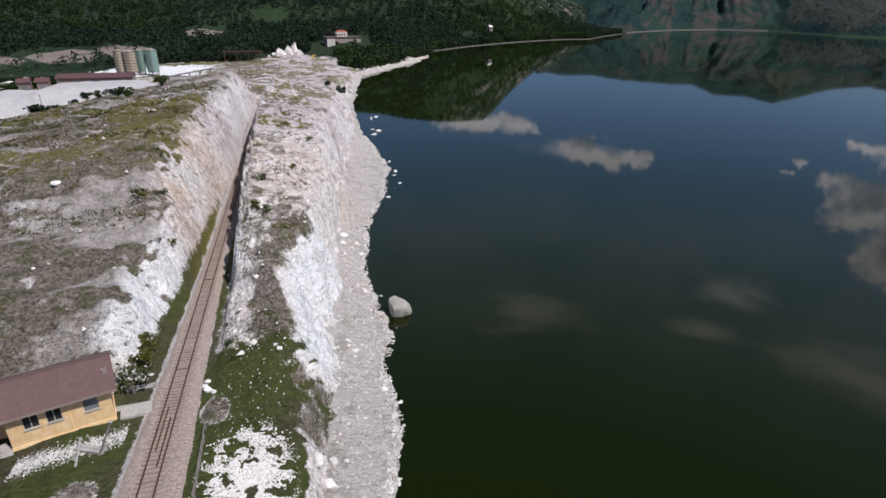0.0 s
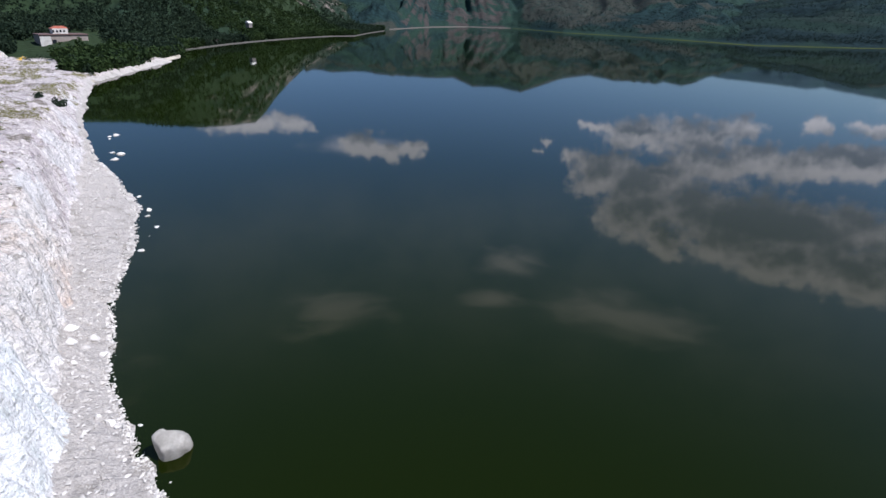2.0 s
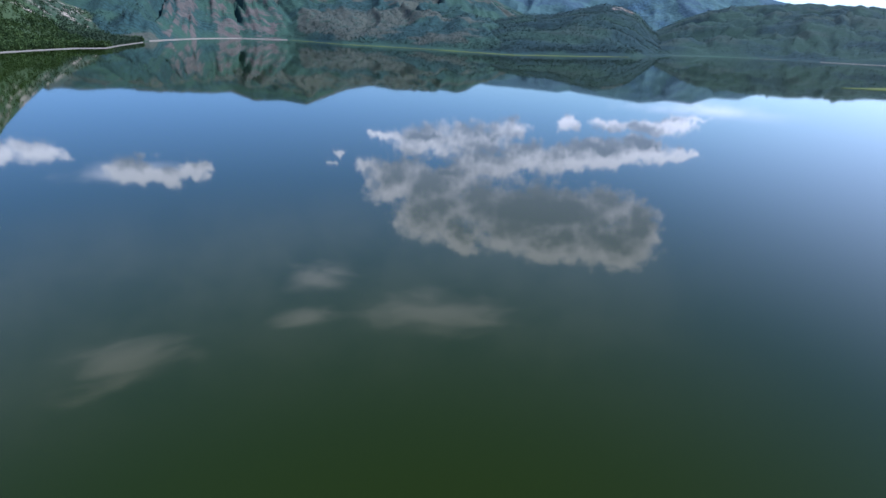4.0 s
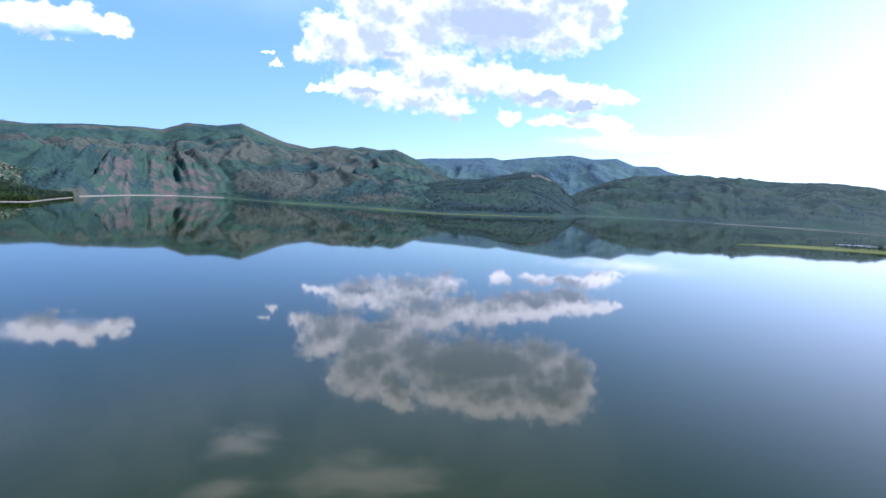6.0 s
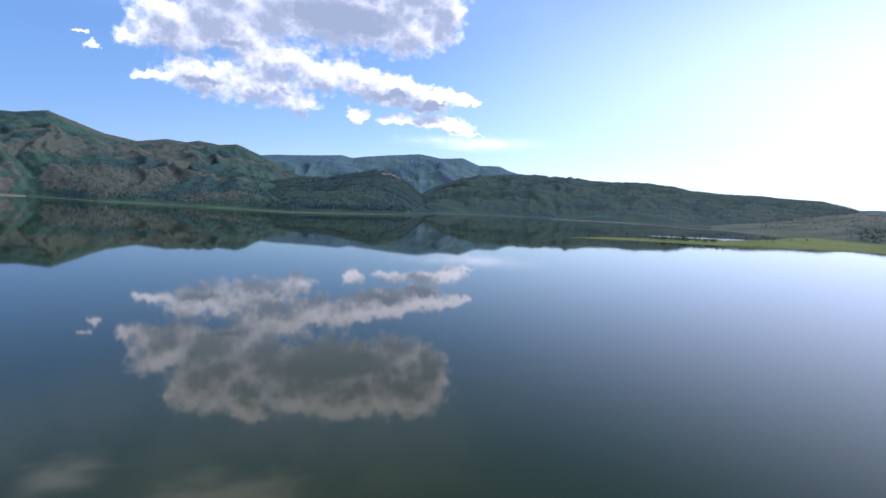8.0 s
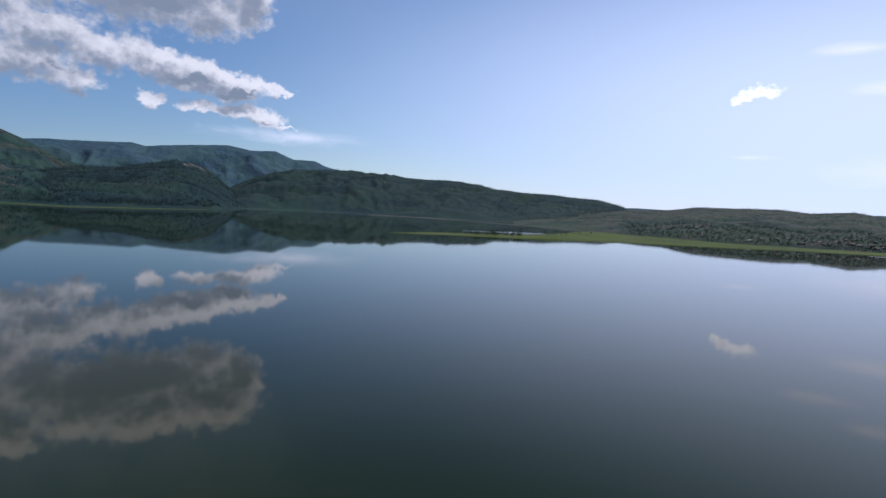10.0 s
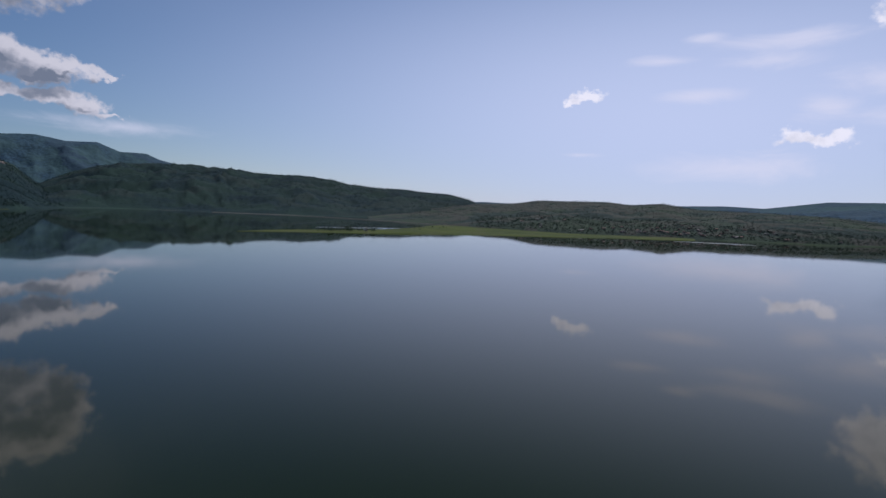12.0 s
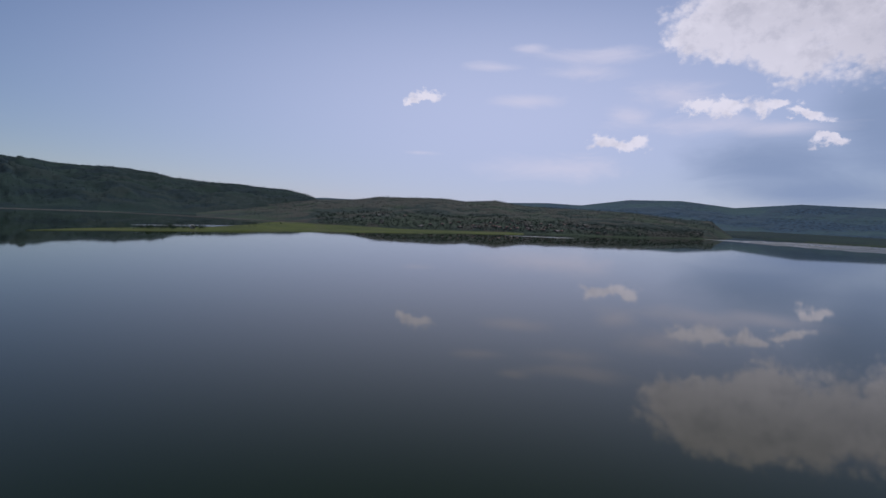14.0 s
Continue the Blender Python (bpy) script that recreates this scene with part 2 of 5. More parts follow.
def make_rock_ground():
    """White quarried rock with dirt, grass and gravel laid over it by the sheet's own fields."""
    m, n = material("pale_rock_ground")
    big, mid, fine = n.noise(n.at, 0.06, 4), n.noise(n.at, 0.35, 5, 0.65), n.noise(n.at, 2.0, 6, 0.7)
    tilt = n.put("ShaderNodeMapping", 0, {"Vector": n.at, "Rotation": (0.5, 0.35, 0.5), "Scale": (0.30, 0.9, 1.3)})
    strata = n.noise(tilt, 0.8, 6, 0.65, 0.8)
    cracks = n.put("ShaderNodeTexVoronoi", 0, {"Vector": n.vec("ADD", tilt, n.vec("MULTIPLY", n.noise(n.at, 0.8, 3, colour=True), (0.8, 0.8, 0.8))), "Scale": 0.9}, feature="DISTANCE_TO_EDGE")
    rock = n.mix(n.step(big, 0.35, 0.65), (0.88, 0.83, 0.80), (0.82, 0.74, 0.695))
    rock = n.mix(n.math("MULTIPLY", field(n, "warm"), n.step(mid, 0.3, 0.7)), rock, (0.58, 0.43, 0.33))
    rock = n.mix(n.math("MULTIPLY", field(n, "lilac"), n.step(mid, 0.25, 0.7)), rock, (0.50, 0.43, 0.45))
    flutes = n.noise(n.vec("MULTIPLY", n.at, (1, 1, 0.16)), 0.9, 6, 0.68, 0.5)
    rock = n.mix(n.math("MULTIPLY", n.step(flutes, 0.50, 0.64), 0.75), rock, (0.33, 0.28, 0.26))
    rock = n.mix(n.math("MULTIPLY", n.step(strata, 0.55, 0.66), 0.9), rock, (0.27, 0.235, 0.20))
    rock = n.mix(n.math("MULTIPLY", n.step(fine, 0.54, 0.66), 0.35), rock, (0.24, 0.21, 0.185))
    worn = n.mix(n.step(mid, 0.3, 0.7), n.mix(strata, (0.30, 0.265, 0.245), (0.52, 0.475, 0.45)), (0.23, 0.20, 0.17))
    worn = n.mix(n.math("MULTIPLY", n.step(fine, 0.45, 0.7), 0.5), worn, (0.62, 0.58, 0.56))
    rock = n.mix(n.math("MULTIPLY", field(n, "worn"), n.step(n.noise(n.at, 0.16, 5, 0.7), 0.20, 0.46)), rock, worn)
    rock = n.mix(n.math("MULTIPLY", n.step(cracks, 0.05, 0.0), 0.35), rock, (0.16, 0.15, 0.14))
    white = n.mix(n.step(mid, 0.45, 0.72), (0.88, 0.87, 0.87), (0.70, 0.735, 0.725))
    white = n.mix(n.math("MULTIPLY", n.step(flutes, 0.54, 0.66), 0.55), white, (0.46, 0.44, 0.42))
    white = n.mix(n.math("MULTIPLY", n.step(strata, 0.56, 0.66), 0.6), white, (0.42, 0.41, 0.40))
    white = n.mix(n.math("MULTIPLY", n.step(fine, 0.55, 0.68), 0.35), white, (0.34, 0.33, 0.32))
    rock = n.mix(field(n, "white"), rock, white)
    dirt = n.mix(n.step(fine, 0.32, 0.66), (0.070, 0.056, 0.040), (0.27, 0.23, 0.19))
    dirt = n.mix(n.math("MULTIPLY", n.step(mid, 0.5, 0.62), 0.7), dirt, n.mix(fine, (0.042, 0.050, 0.015), (0.085, 0.090, 0.032)))
    grass = n.mix(n.noise(n.at, 0.7, 6, 0.75), (0.048, 0.062, 0.015), (0.092, 0.106, 0.034))
    grass = n.mix(n.step(n.noise(n.at, 0.09, 4), 0.46, 0.62), grass, n.mix(fine, (0.050, 0.046, 0.024), (0.105, 0.095, 0.055)))
    grass = n.mix(field(n, "dry"), grass, n.mix(fine, (0.10, 0.095, 0.02), (0.17, 0.15, 0.045)))
    gravel = n.mix(n.noise(n.at, 4.0, 5, 0.8), (0.36, 0.325, 0.30), (0.64, 0.59, 0.555))
    gravel = n.mix(n.math("MULTIPLY", n.step(n.noise(n.at, 0.22, 4), 0.5, 0.7), 0.6), gravel, (0.26, 0.235, 0.20))
    edge = n.math("ADD", n.math("MULTIPLY", n.math("SUBTRACT", n.noise(n.at, 0.45, 7, 0.75), 0.5), 1.9), n.math("MULTIPLY", n.math("SUBTRACT", n.noise(n.at, 3.0, 5, 0.8), 0.5), 1.5))

    def cover(key, lo=0.35, hi=0.65):
        return n.step(n.math("ADD", field(n, key), edge), lo, hi)
    colour = n.mix(cover("dirt", 0.2, 0.8), rock, dirt)
    colour = n.mix(cover("grass"), colour, grass)
    colour = n.mix(cover("gravel", 0.4, 0.6), colour, gravel)
    relief = n.math("ADD", n.math("ADD", n.math("MULTIPLY", strata, 1.1), n.math("MULTIPLY", flutes, 1.3)), n.math("ADD", n.math("MULTIPLY", fine, 0.35), n.math("ADD", n.math("MULTIPLY", mid, 1.3), n.math("MULTIPLY", n.step(cracks, 0.0, 0.12), 0.06))))
    grit = n.put("ShaderNodeMapRange", 0, {0: n.noise(n.at, 3.2, 8, 0.78), 1: 0.3, 2: 0.68, 3: 0.70, 4: 1.24})
    colour = n.mix(1.0, colour, n.put("ShaderNodeCombineColor", 0, [grit] * 3), "MULTIPLY")
    finish(n, colour, 0.92, relief, 1.0, 0.75, Specular_IOR_Level=0.15)
    return m


def make_hill(name, wood, open_land, rock, grain=0.02):
    """Woodland with open patches and bare rock, laid out by the sheet's own fields."""
    m, n = material(name)
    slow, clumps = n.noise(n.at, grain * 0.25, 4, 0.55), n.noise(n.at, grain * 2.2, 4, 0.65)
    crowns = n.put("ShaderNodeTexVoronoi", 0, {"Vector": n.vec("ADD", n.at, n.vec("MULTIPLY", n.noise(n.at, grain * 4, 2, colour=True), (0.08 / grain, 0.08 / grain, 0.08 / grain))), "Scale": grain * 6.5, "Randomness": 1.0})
    # Tree crowns: the shade between them is painted in as darker wood colour.
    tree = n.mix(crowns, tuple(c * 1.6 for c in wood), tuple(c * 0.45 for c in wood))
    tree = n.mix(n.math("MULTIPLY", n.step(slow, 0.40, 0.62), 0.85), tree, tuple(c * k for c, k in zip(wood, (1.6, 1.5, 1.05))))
    land = n.mix(clumps, tuple(c * 0.8 for c in open_land), tuple(c * 1.2 for c in open_land))
    land = n.mix(n.math("MULTIPLY", n.step(clumps, 0.52, 0.62), 0.7), land, tree)
    bare = n.mix(n.noise(n.vec("MULTIPLY", n.at, (1, 1, 0.5)), grain * 2.5, 5, 0.7), tuple(c * 0.4 for c in rock), tuple(c * 1.6 for c in rock))
    rag = n.math("MULTIPLY", n.math("SUBTRACT", n.noise(n.at, grain * 0.9, 8, 0.72), 0.5), 1.5)
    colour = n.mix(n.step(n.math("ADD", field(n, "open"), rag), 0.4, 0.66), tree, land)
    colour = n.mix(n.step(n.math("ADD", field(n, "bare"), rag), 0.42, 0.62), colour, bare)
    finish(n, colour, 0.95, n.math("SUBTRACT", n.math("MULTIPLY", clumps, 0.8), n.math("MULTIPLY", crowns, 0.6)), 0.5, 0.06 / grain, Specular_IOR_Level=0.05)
    return m


WATER, RUFFLED, ROCK = make_water(), make_ruffled(), make_rock_ground()
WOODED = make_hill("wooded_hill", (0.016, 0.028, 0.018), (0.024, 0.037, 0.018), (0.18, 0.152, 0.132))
# SCRUB and DARKWOOD carry distance haze as extra blue in their wood colour.
SCRUB = make_hill("hazy_scrub_mountain", (0.012, 0.026, 0.027), (0.034, 0.038, 0.032), (0.046, 0.041, 0.039), 0.013)
DARKWOOD = make_hill("hazy_dense_wood", (0.0095, 0.0200, 0.0225), (0.017, 0.028, 0.025), (0.12, 0.095, 0.085))
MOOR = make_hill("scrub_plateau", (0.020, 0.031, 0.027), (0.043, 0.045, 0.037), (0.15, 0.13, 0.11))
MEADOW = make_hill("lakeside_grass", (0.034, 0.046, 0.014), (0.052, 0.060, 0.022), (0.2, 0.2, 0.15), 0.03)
# Distance haze is put into these base colours as blue.
FAR_HAZE = make_hill("far_ridge", (0.024, 0.046, 0.068), (0.030, 0.052, 0.070), (0.07, 0.075, 0.075), 0.008)

# ---- lake and ground ----
HUB = (25.0, 33.0)


def disc(name, z, radius, mat, rings=40, spokes=96):
    r = np.concatenate([[0.01], np.geomspace(20, radius, rings)])
    a = np.linspace(0, 2 * np.pi, spokes + 1)
    rr, aa = np.meshgrid(r, a, indexing="ij")
    return sheet(name, HUB[0] + rr * np.sin(-aa), HUB[1] + rr * np.cos(aa), np.full(rr.shape, z), {}, mat)


tagged(disc("lake", 0.0, 4950, WATER), "still dark green lake water mirroring hills and clouds", "lake", kind="structure")
tagged(disc("ground", -6.0, 4980, ROCK), "pale rocky lake bed reaching to the horizon", "ground", kind="structure")

# ---- the near shore: railway cut between two white rock ridges ----
RAIL_X, RAIL_Z = -17.1, 9.7


def line(y, pairs):
    p = np.array(pairs, float)
    return np.interp(y, p[:, 0], p[:, 1])


def water_edge(y):
    return line(y, [(-60, -6), (20, 2), (47, 6.2), (58, 9.3), (71, 9.3), (82, 12.2), (95, 10.8), (108, 10.6), (135, 14.8), (164, 23.7), (190, 29.4), (227, 28.8), (257, 26.6), (333, 31.5), (409, 41), (490, 55), (567, 97), (640, 140)])


def cliff_foot(y):
    return line(y, [(-60, -16), (20, -6), (47, -1.8), (63, 1.2), (75, 1.8), (93, 3.3), (122, 6.6), (151, 10.3), (182, 13.7), (216, 18.5), (262, 25), (333, 29), (490, 50), (567, 90), (640, 132)])


def cliff_top(y):
    return (line(y, [(-60, -18), (20, -8), (46, -3.4), (54, -3.6), (65, -4.3), (81, -3.9), (93, -0.6), (127, 4.2), (205, 11.3), (262, 17), (333, 21), (490, 44), (567, 84), (640, 126)]),
            line(y, [(-60, 7), (46, 7.2), (54, 8), (65, 10.5), (81, 14.5), (93, 16), (127, 17), (205, 18.5), (262, 16), (333, 12), (420, 8), (490, 5)]))


def cut_right(y):
    return (line(y, [(60, -12.4), (76, -11.9), (92, -11.2), (110, -12.2), (136, -13.3), (200, -13.4), (260, -13), (320, -11)]),
            line(y, [(60, 9.5), (66, 9.8), (76, 12), (83, 15), (92, 18), (109, 20), (135, 21.5), (200, 23.5), (260, 22), (318, 18.5), (360, 10), (400, 7), (640, 6)]))


def left_foot(y):
    return line(y, [(55, -23), (66, -21.4), (85, -20.0), (104, -19.3), (136, -19.0), (176, -18.8), (260, -18.8), (330, -20)])


def cut_left(y):
    return (line(y, [(60, -25.5), (72, -25.8), (80, -25.5), (92, -23.5), (100, -25), (111, -27), (140, -26.5), (200, -25), (260, -24.5), (320, -30)]),
            line(y, [(58, 9.8), (62, 11), (66, 13.5), (72, 15.8), (80, 17.8), (92, 18.8), (100, 22), (111, 25.7), (140, 27), (200, 28), (262, 27.5), (300, 23), (340, 10), (380, 5), (440, 4.5), (640, 4.5)]))


def near_height(x, y):
    away = smooth(np.abs(x - RAIL_X), 3.0, 6.0)
    px, py = x, y
    x = px + away * (2.6 * (fbm(px * 0.22, py * 0.22, 4, 0.55, seed=23) - 0.5) + 1.6 * smooth(py, 64, 80) * (ridged(px * 0.3 + py * 0.1, py * 0.3, 3, seed=27) - 0.55))
    y = py + away * smooth(py, 58, 75) * 6.0 * (fbm(px * 0.16 + 5, py * 0.12, 4, 0.55, seed=24) - 0.5)
    wide = 7.0 * (fbm(y * 0.055 + 9, x * 0.01, 3, seed=14) - 0.5) * smooth(y, 80, 100)
    wander = 1.3 * (fbm(y * 0.16 + 3, x * 0.02, 4, seed=11) - 0.5) + 0.45 * (ridged(y * 0.37 + 2.5 * fbm(y * 0.05, x * 0.05, 3, seed=19), x * 0.12, 3, seed=13) - 0.5)
    xw, xf = water_edge(y) + 0.9 * wander, cliff_foot(y) + 2.2 * wander
    xt, zt = cliff_top(y)
    xt = np.minimum(xt + 3.0 * wander, xf - 0.8)
    xc, zc = cut_right(y)
    xc = xc + 0.9 * wander
    xr = np.minimum(-13.4, xc - 0.9)
    xlf, (xl, zl) = left_foot(y) + 0.5 * wander, cut_left(y)
    xl = np.minimum(xl + 1.5 * wander + wide, xlf - 1.2)
    # plateau on the land side: falls away to the quarry yard
    far = xl - 45 - 40 * smooth(y, 60, 140)
    zfar = line(y, [(58, 9.6), (66, 13), (83, 19), (100, 22), (130, 20), (200, 14), (250, 8), (290, 4), (320, 3.2), (640, 3.2)])
    xs = np.stack([far - 60, far, xl, xlf, xr, xc, xt, xf, xw, xw + 6, xw + 60], 0)
    base = line(y, [(290, 9.3), (312, 16), (335, 14), (370, 8), (410, 5)])
    zs = np.stack([zfar - 4 * smooth(y, 62, 100), zfar, zl, base + 0.2, base, zc, zt, np.full_like(y, 2.9), np.full_like(y, 0.05), np.full_like(y, -1.6), np.full_like(y, -6.0)], 0)

    def section(x):
        z = np.full_like(x, 0.0)
        for i in range(len(xs) - 1):
            t = np.clip((x - xs[i]) / np.maximum(xs[i + 1] - xs[i], 0.05), 0, 1)
            if i == 1:
                t = t ** 0.75
            inside = (x >= xs[i]) & (x < xs[i + 1])
            z = np.where(inside, zs[i] + (zs[i + 1] - zs[i]) * t, z)
        z = np.where(x < xs[0], zs[0], z)
        return np.where(x >= xs[-1], -6.0, z)
    z = section(x)
    # worn, rounded crests
    worn = (section(x - 3.2) + section(x - 1.6) + z + section(x + 1.6) + section(x + 3.2)) / 5
    z = z + (worn - z) * smooth(xlf - 3.0 - x, 0, 3.0) * smooth(y, 66, 80)
    worn = (section(x - 1.5) + z + section(x + 1.5)) / 3
    z = z + (worn - z) * smooth(x - xc, -0.6, 0.8) * smooth(xf - x, 0.5, 2.5)
    # relief: ledges and gullies where it is rock, little on the track bed and the beach
    track = smooth(np.abs(x - RAIL_X), 3.2, 5.5)
    rocky = track * smooth(xf - x, -1.0, 2.0) * smooth(y, 52, 70)
    z = z + rocky * (2.2 * (ridged(x * 0.10 + 2, y * 0.10, 5, seed=3) - 0.55) + 2.5 * (fbm(x * 0.30, y * 0.36, 5, 0.62, seed=8) - 0.5) + 0.35 * (ridged(x * 0.75 + 0.2 * y, y * 0.6, 3, seed=7) - 0.6))
    # beds of rock tread the slopes into ledges
    bed = z * 0.5 + 0.05 * y + 2.6 * fbm(x * 0.09, y * 0.09, 4, seed=17)
    z = z + rocky * 0.75 * (np.abs((bed % 1.0) - 0.35) - 0.3)
    z = z + track * (1 - rocky) * smooth(xw - x, -2, 3) * 0.7 * (fbm(x * 0.35, y * 0.35, 5, seed=21) - 0.5)
    return z, dict(xw=xw - x + px, xf=xf - x + px, xt=xt - x + px, xc=xc, xl=xl - x + px, xlf=xlf - x + px, track=track)


def near_shore():
    gx = np.concatenate([np.arange(-420, -60, 3.5), np.arange(-60, -34, 1.0), np.arange(-34, 34, 0.45), np.arange(34, 150, 3.0)])
    gy = np.concatenate([np.arange(-60, 24, 3.0), np.arange(24, 150, 0.5), np.arange(150, 280, 1.1), np.arange(280, 660, 3.0)])
    y, x = np.meshgrid(gy, gx, indexing="ij")
    z, at = near_height(x, y)
    slope = np.hypot(*np.gradient(z, gy, gx))
    flat = 1 - smooth(slope, 0.85, 1.7)
    beach = smooth(x - at["xf"], -0.5, 1.0)
    track, ridge = at["track"], smooth(x, -15, -12)
    bend = 6 * (fbm(x * 0.05, y * 0.05, 3, seed=33) - 0.5)
    band = fbm(x * 0.028 + 4, (y - 0.5 * np.clip(x + 26, -60, 0) + bend) * 0.14, 5, 0.6, seed=31)
    spots = fbm(x * 0.12, y * 0.12, 4, 0.6, seed=37)
    meadow = smooth(np.where(x < -24, 61.0, 71.0) - y - 3 * (spots - 0.5), 0, 6)
    deep = 0.09 * smooth(-31 - x, 0, 12) * smooth(y, 68, 78) * (1 - smooth(y, 98, 108))
    left_bands = smooth(band + deep + 0.05 * smooth(-27 - x, 0, 12), 0.40, 0.57) * (1 - ridge) * 0.95
    ridge_tops = ridge * smooth(spots, 0.50, 0.64) * 0.6
    dirt = flat * (1 - beach) * np.maximum(left_bands, ridge_tops) * (1 - meadow)
    low_left = (1 - ridge) * np.maximum(smooth(x - at["xlf"], -1.6, -0.2) * smooth(150 - y, 0, 40), 0)
    tops = smooth(fbm(x * 0.035 + 7, y * 0.05, 3, seed=41), 0.47, 0.6) * smooth(y, 92, 125) * (1 - ridge) + ridge * smooth(fbm(x * 0.09, y * 0.07 + 5, 3, seed=43), 0.60 - 0.12 * smooth(y, 190, 230), 0.70 - 0.08 * smooth(y, 190, 230)) * smooth(y, 84, 95)
    grass = (1 - beach) * np.maximum(np.maximum(meadow * flat, low_left), 0.58 * tops * flat)
    dirt = np.maximum(dirt, 0.75 * smooth(1.8 - np.abs(x - (at["xf"] + at["xt"]) / 2) / 3.0, 0, 1) * smooth(y, 51, 55) * (1 - smooth(y, 62, 66)))
    brow = smooth(x - at["xt"], -6.5, -4.5) * (1 - smooth(x - at["xt"], -1.2, 0.2)) * smooth(y, 58, 64) * (1 - smooth(y + 8 * (spots - 0.5), 96, 112))
    dirt = np.maximum(dirt, 0.85 * brow)
    worn = np.clip(np.maximum((1 - ridge) * smooth(at["xl"] - x, -1.5, 2.5), 0.15 * ridge * flat), 0, 1) * (1 - beach)
    dry = smooth(y, 80, 110)
    trodden = smooth(1 - np.hypot((x + 12.4) / 2.2, (y - 56.0) / 3.6) + 1.1 * (spots - 0.5), 0, 0.5) + 0.9 * smooth(1 - np.hypot((x + 23.5) / 2.6, (y - 45.5) / 2.6), 0, 0.5)
    face_r = smooth(1.6 - np.abs(x - (at["xf"] + at["xt"]) / 2) / 2.6, 0, 1)
    face_l = smooth(at["xlf"] - x, -0.5, 0.5) * smooth(x - at["xl"], -2.5, 0.5)
    white = np.maximum(face_r * smooth(y + 3 * (spots - 0.5), 63, 66) * (1 - smooth(y, 98, 116)), 0.85 * face_l * smooth(y, 62, 68) * (1 - smooth(y, 84, 100)))
    white = np.maximum(white, 0.45 * smooth(slope, 0.9, 1.7) * smooth(fbm(x * 0.07 + z * 0.1, y * 0.05, 4, seed=36), 0.40, 0.62))
    warm = (1 - ridge) * smooth(y, 92, 105) * (1 - smooth(y, 140, 165)) + ridge * smooth(y, 98, 110) * (1 - smooth(y, 140, 160)) * 0.7
    lilac = smooth(y, 145, 175)
    yard = smooth(y, 285, 310) * smooth(-60 - x, 0, 20)
    white = np.maximum(white, yard * smooth(fbm(x * 0.03, y * 0.05, 3, seed=47), 0.42, 0.52) * 2)
    dirt, grass = dirt * (1 - yard), grass * (1 - yard) + 0.7 * yard * smooth(fbm(x * 0.03 + 9, y * 0.05, 3, seed=48), 0.52, 0.6)
    ob = sheet("shore_terrain", x, y, z, dict(dirt=np.maximum(dirt, 0.8 * trodden), grass=grass * (1 - np.clip(trodden, 0, 1)), gravel=np.maximum(beach, 1 - smooth(np.abs(x - RAIL_X), line(y, [(30, 3.0), (55, 2.6), (95, 1.8), (285, 1.8), (295, -3)]), line(y, [(30, 3.8), (55, 3.2), (95, 2.4), (285, 2.4), (295, -2)]))), white=np.clip(white, 0, 1), warm=warm, lilac=lilac, dry=dry, worn=worn), ROCK)
    return tagged(ob, "white rock ridges with railway cut, meadow and gravel beach", "terrain", kind="structure")


near_shore()


# ---- hills round the lake ----
LAND = {}


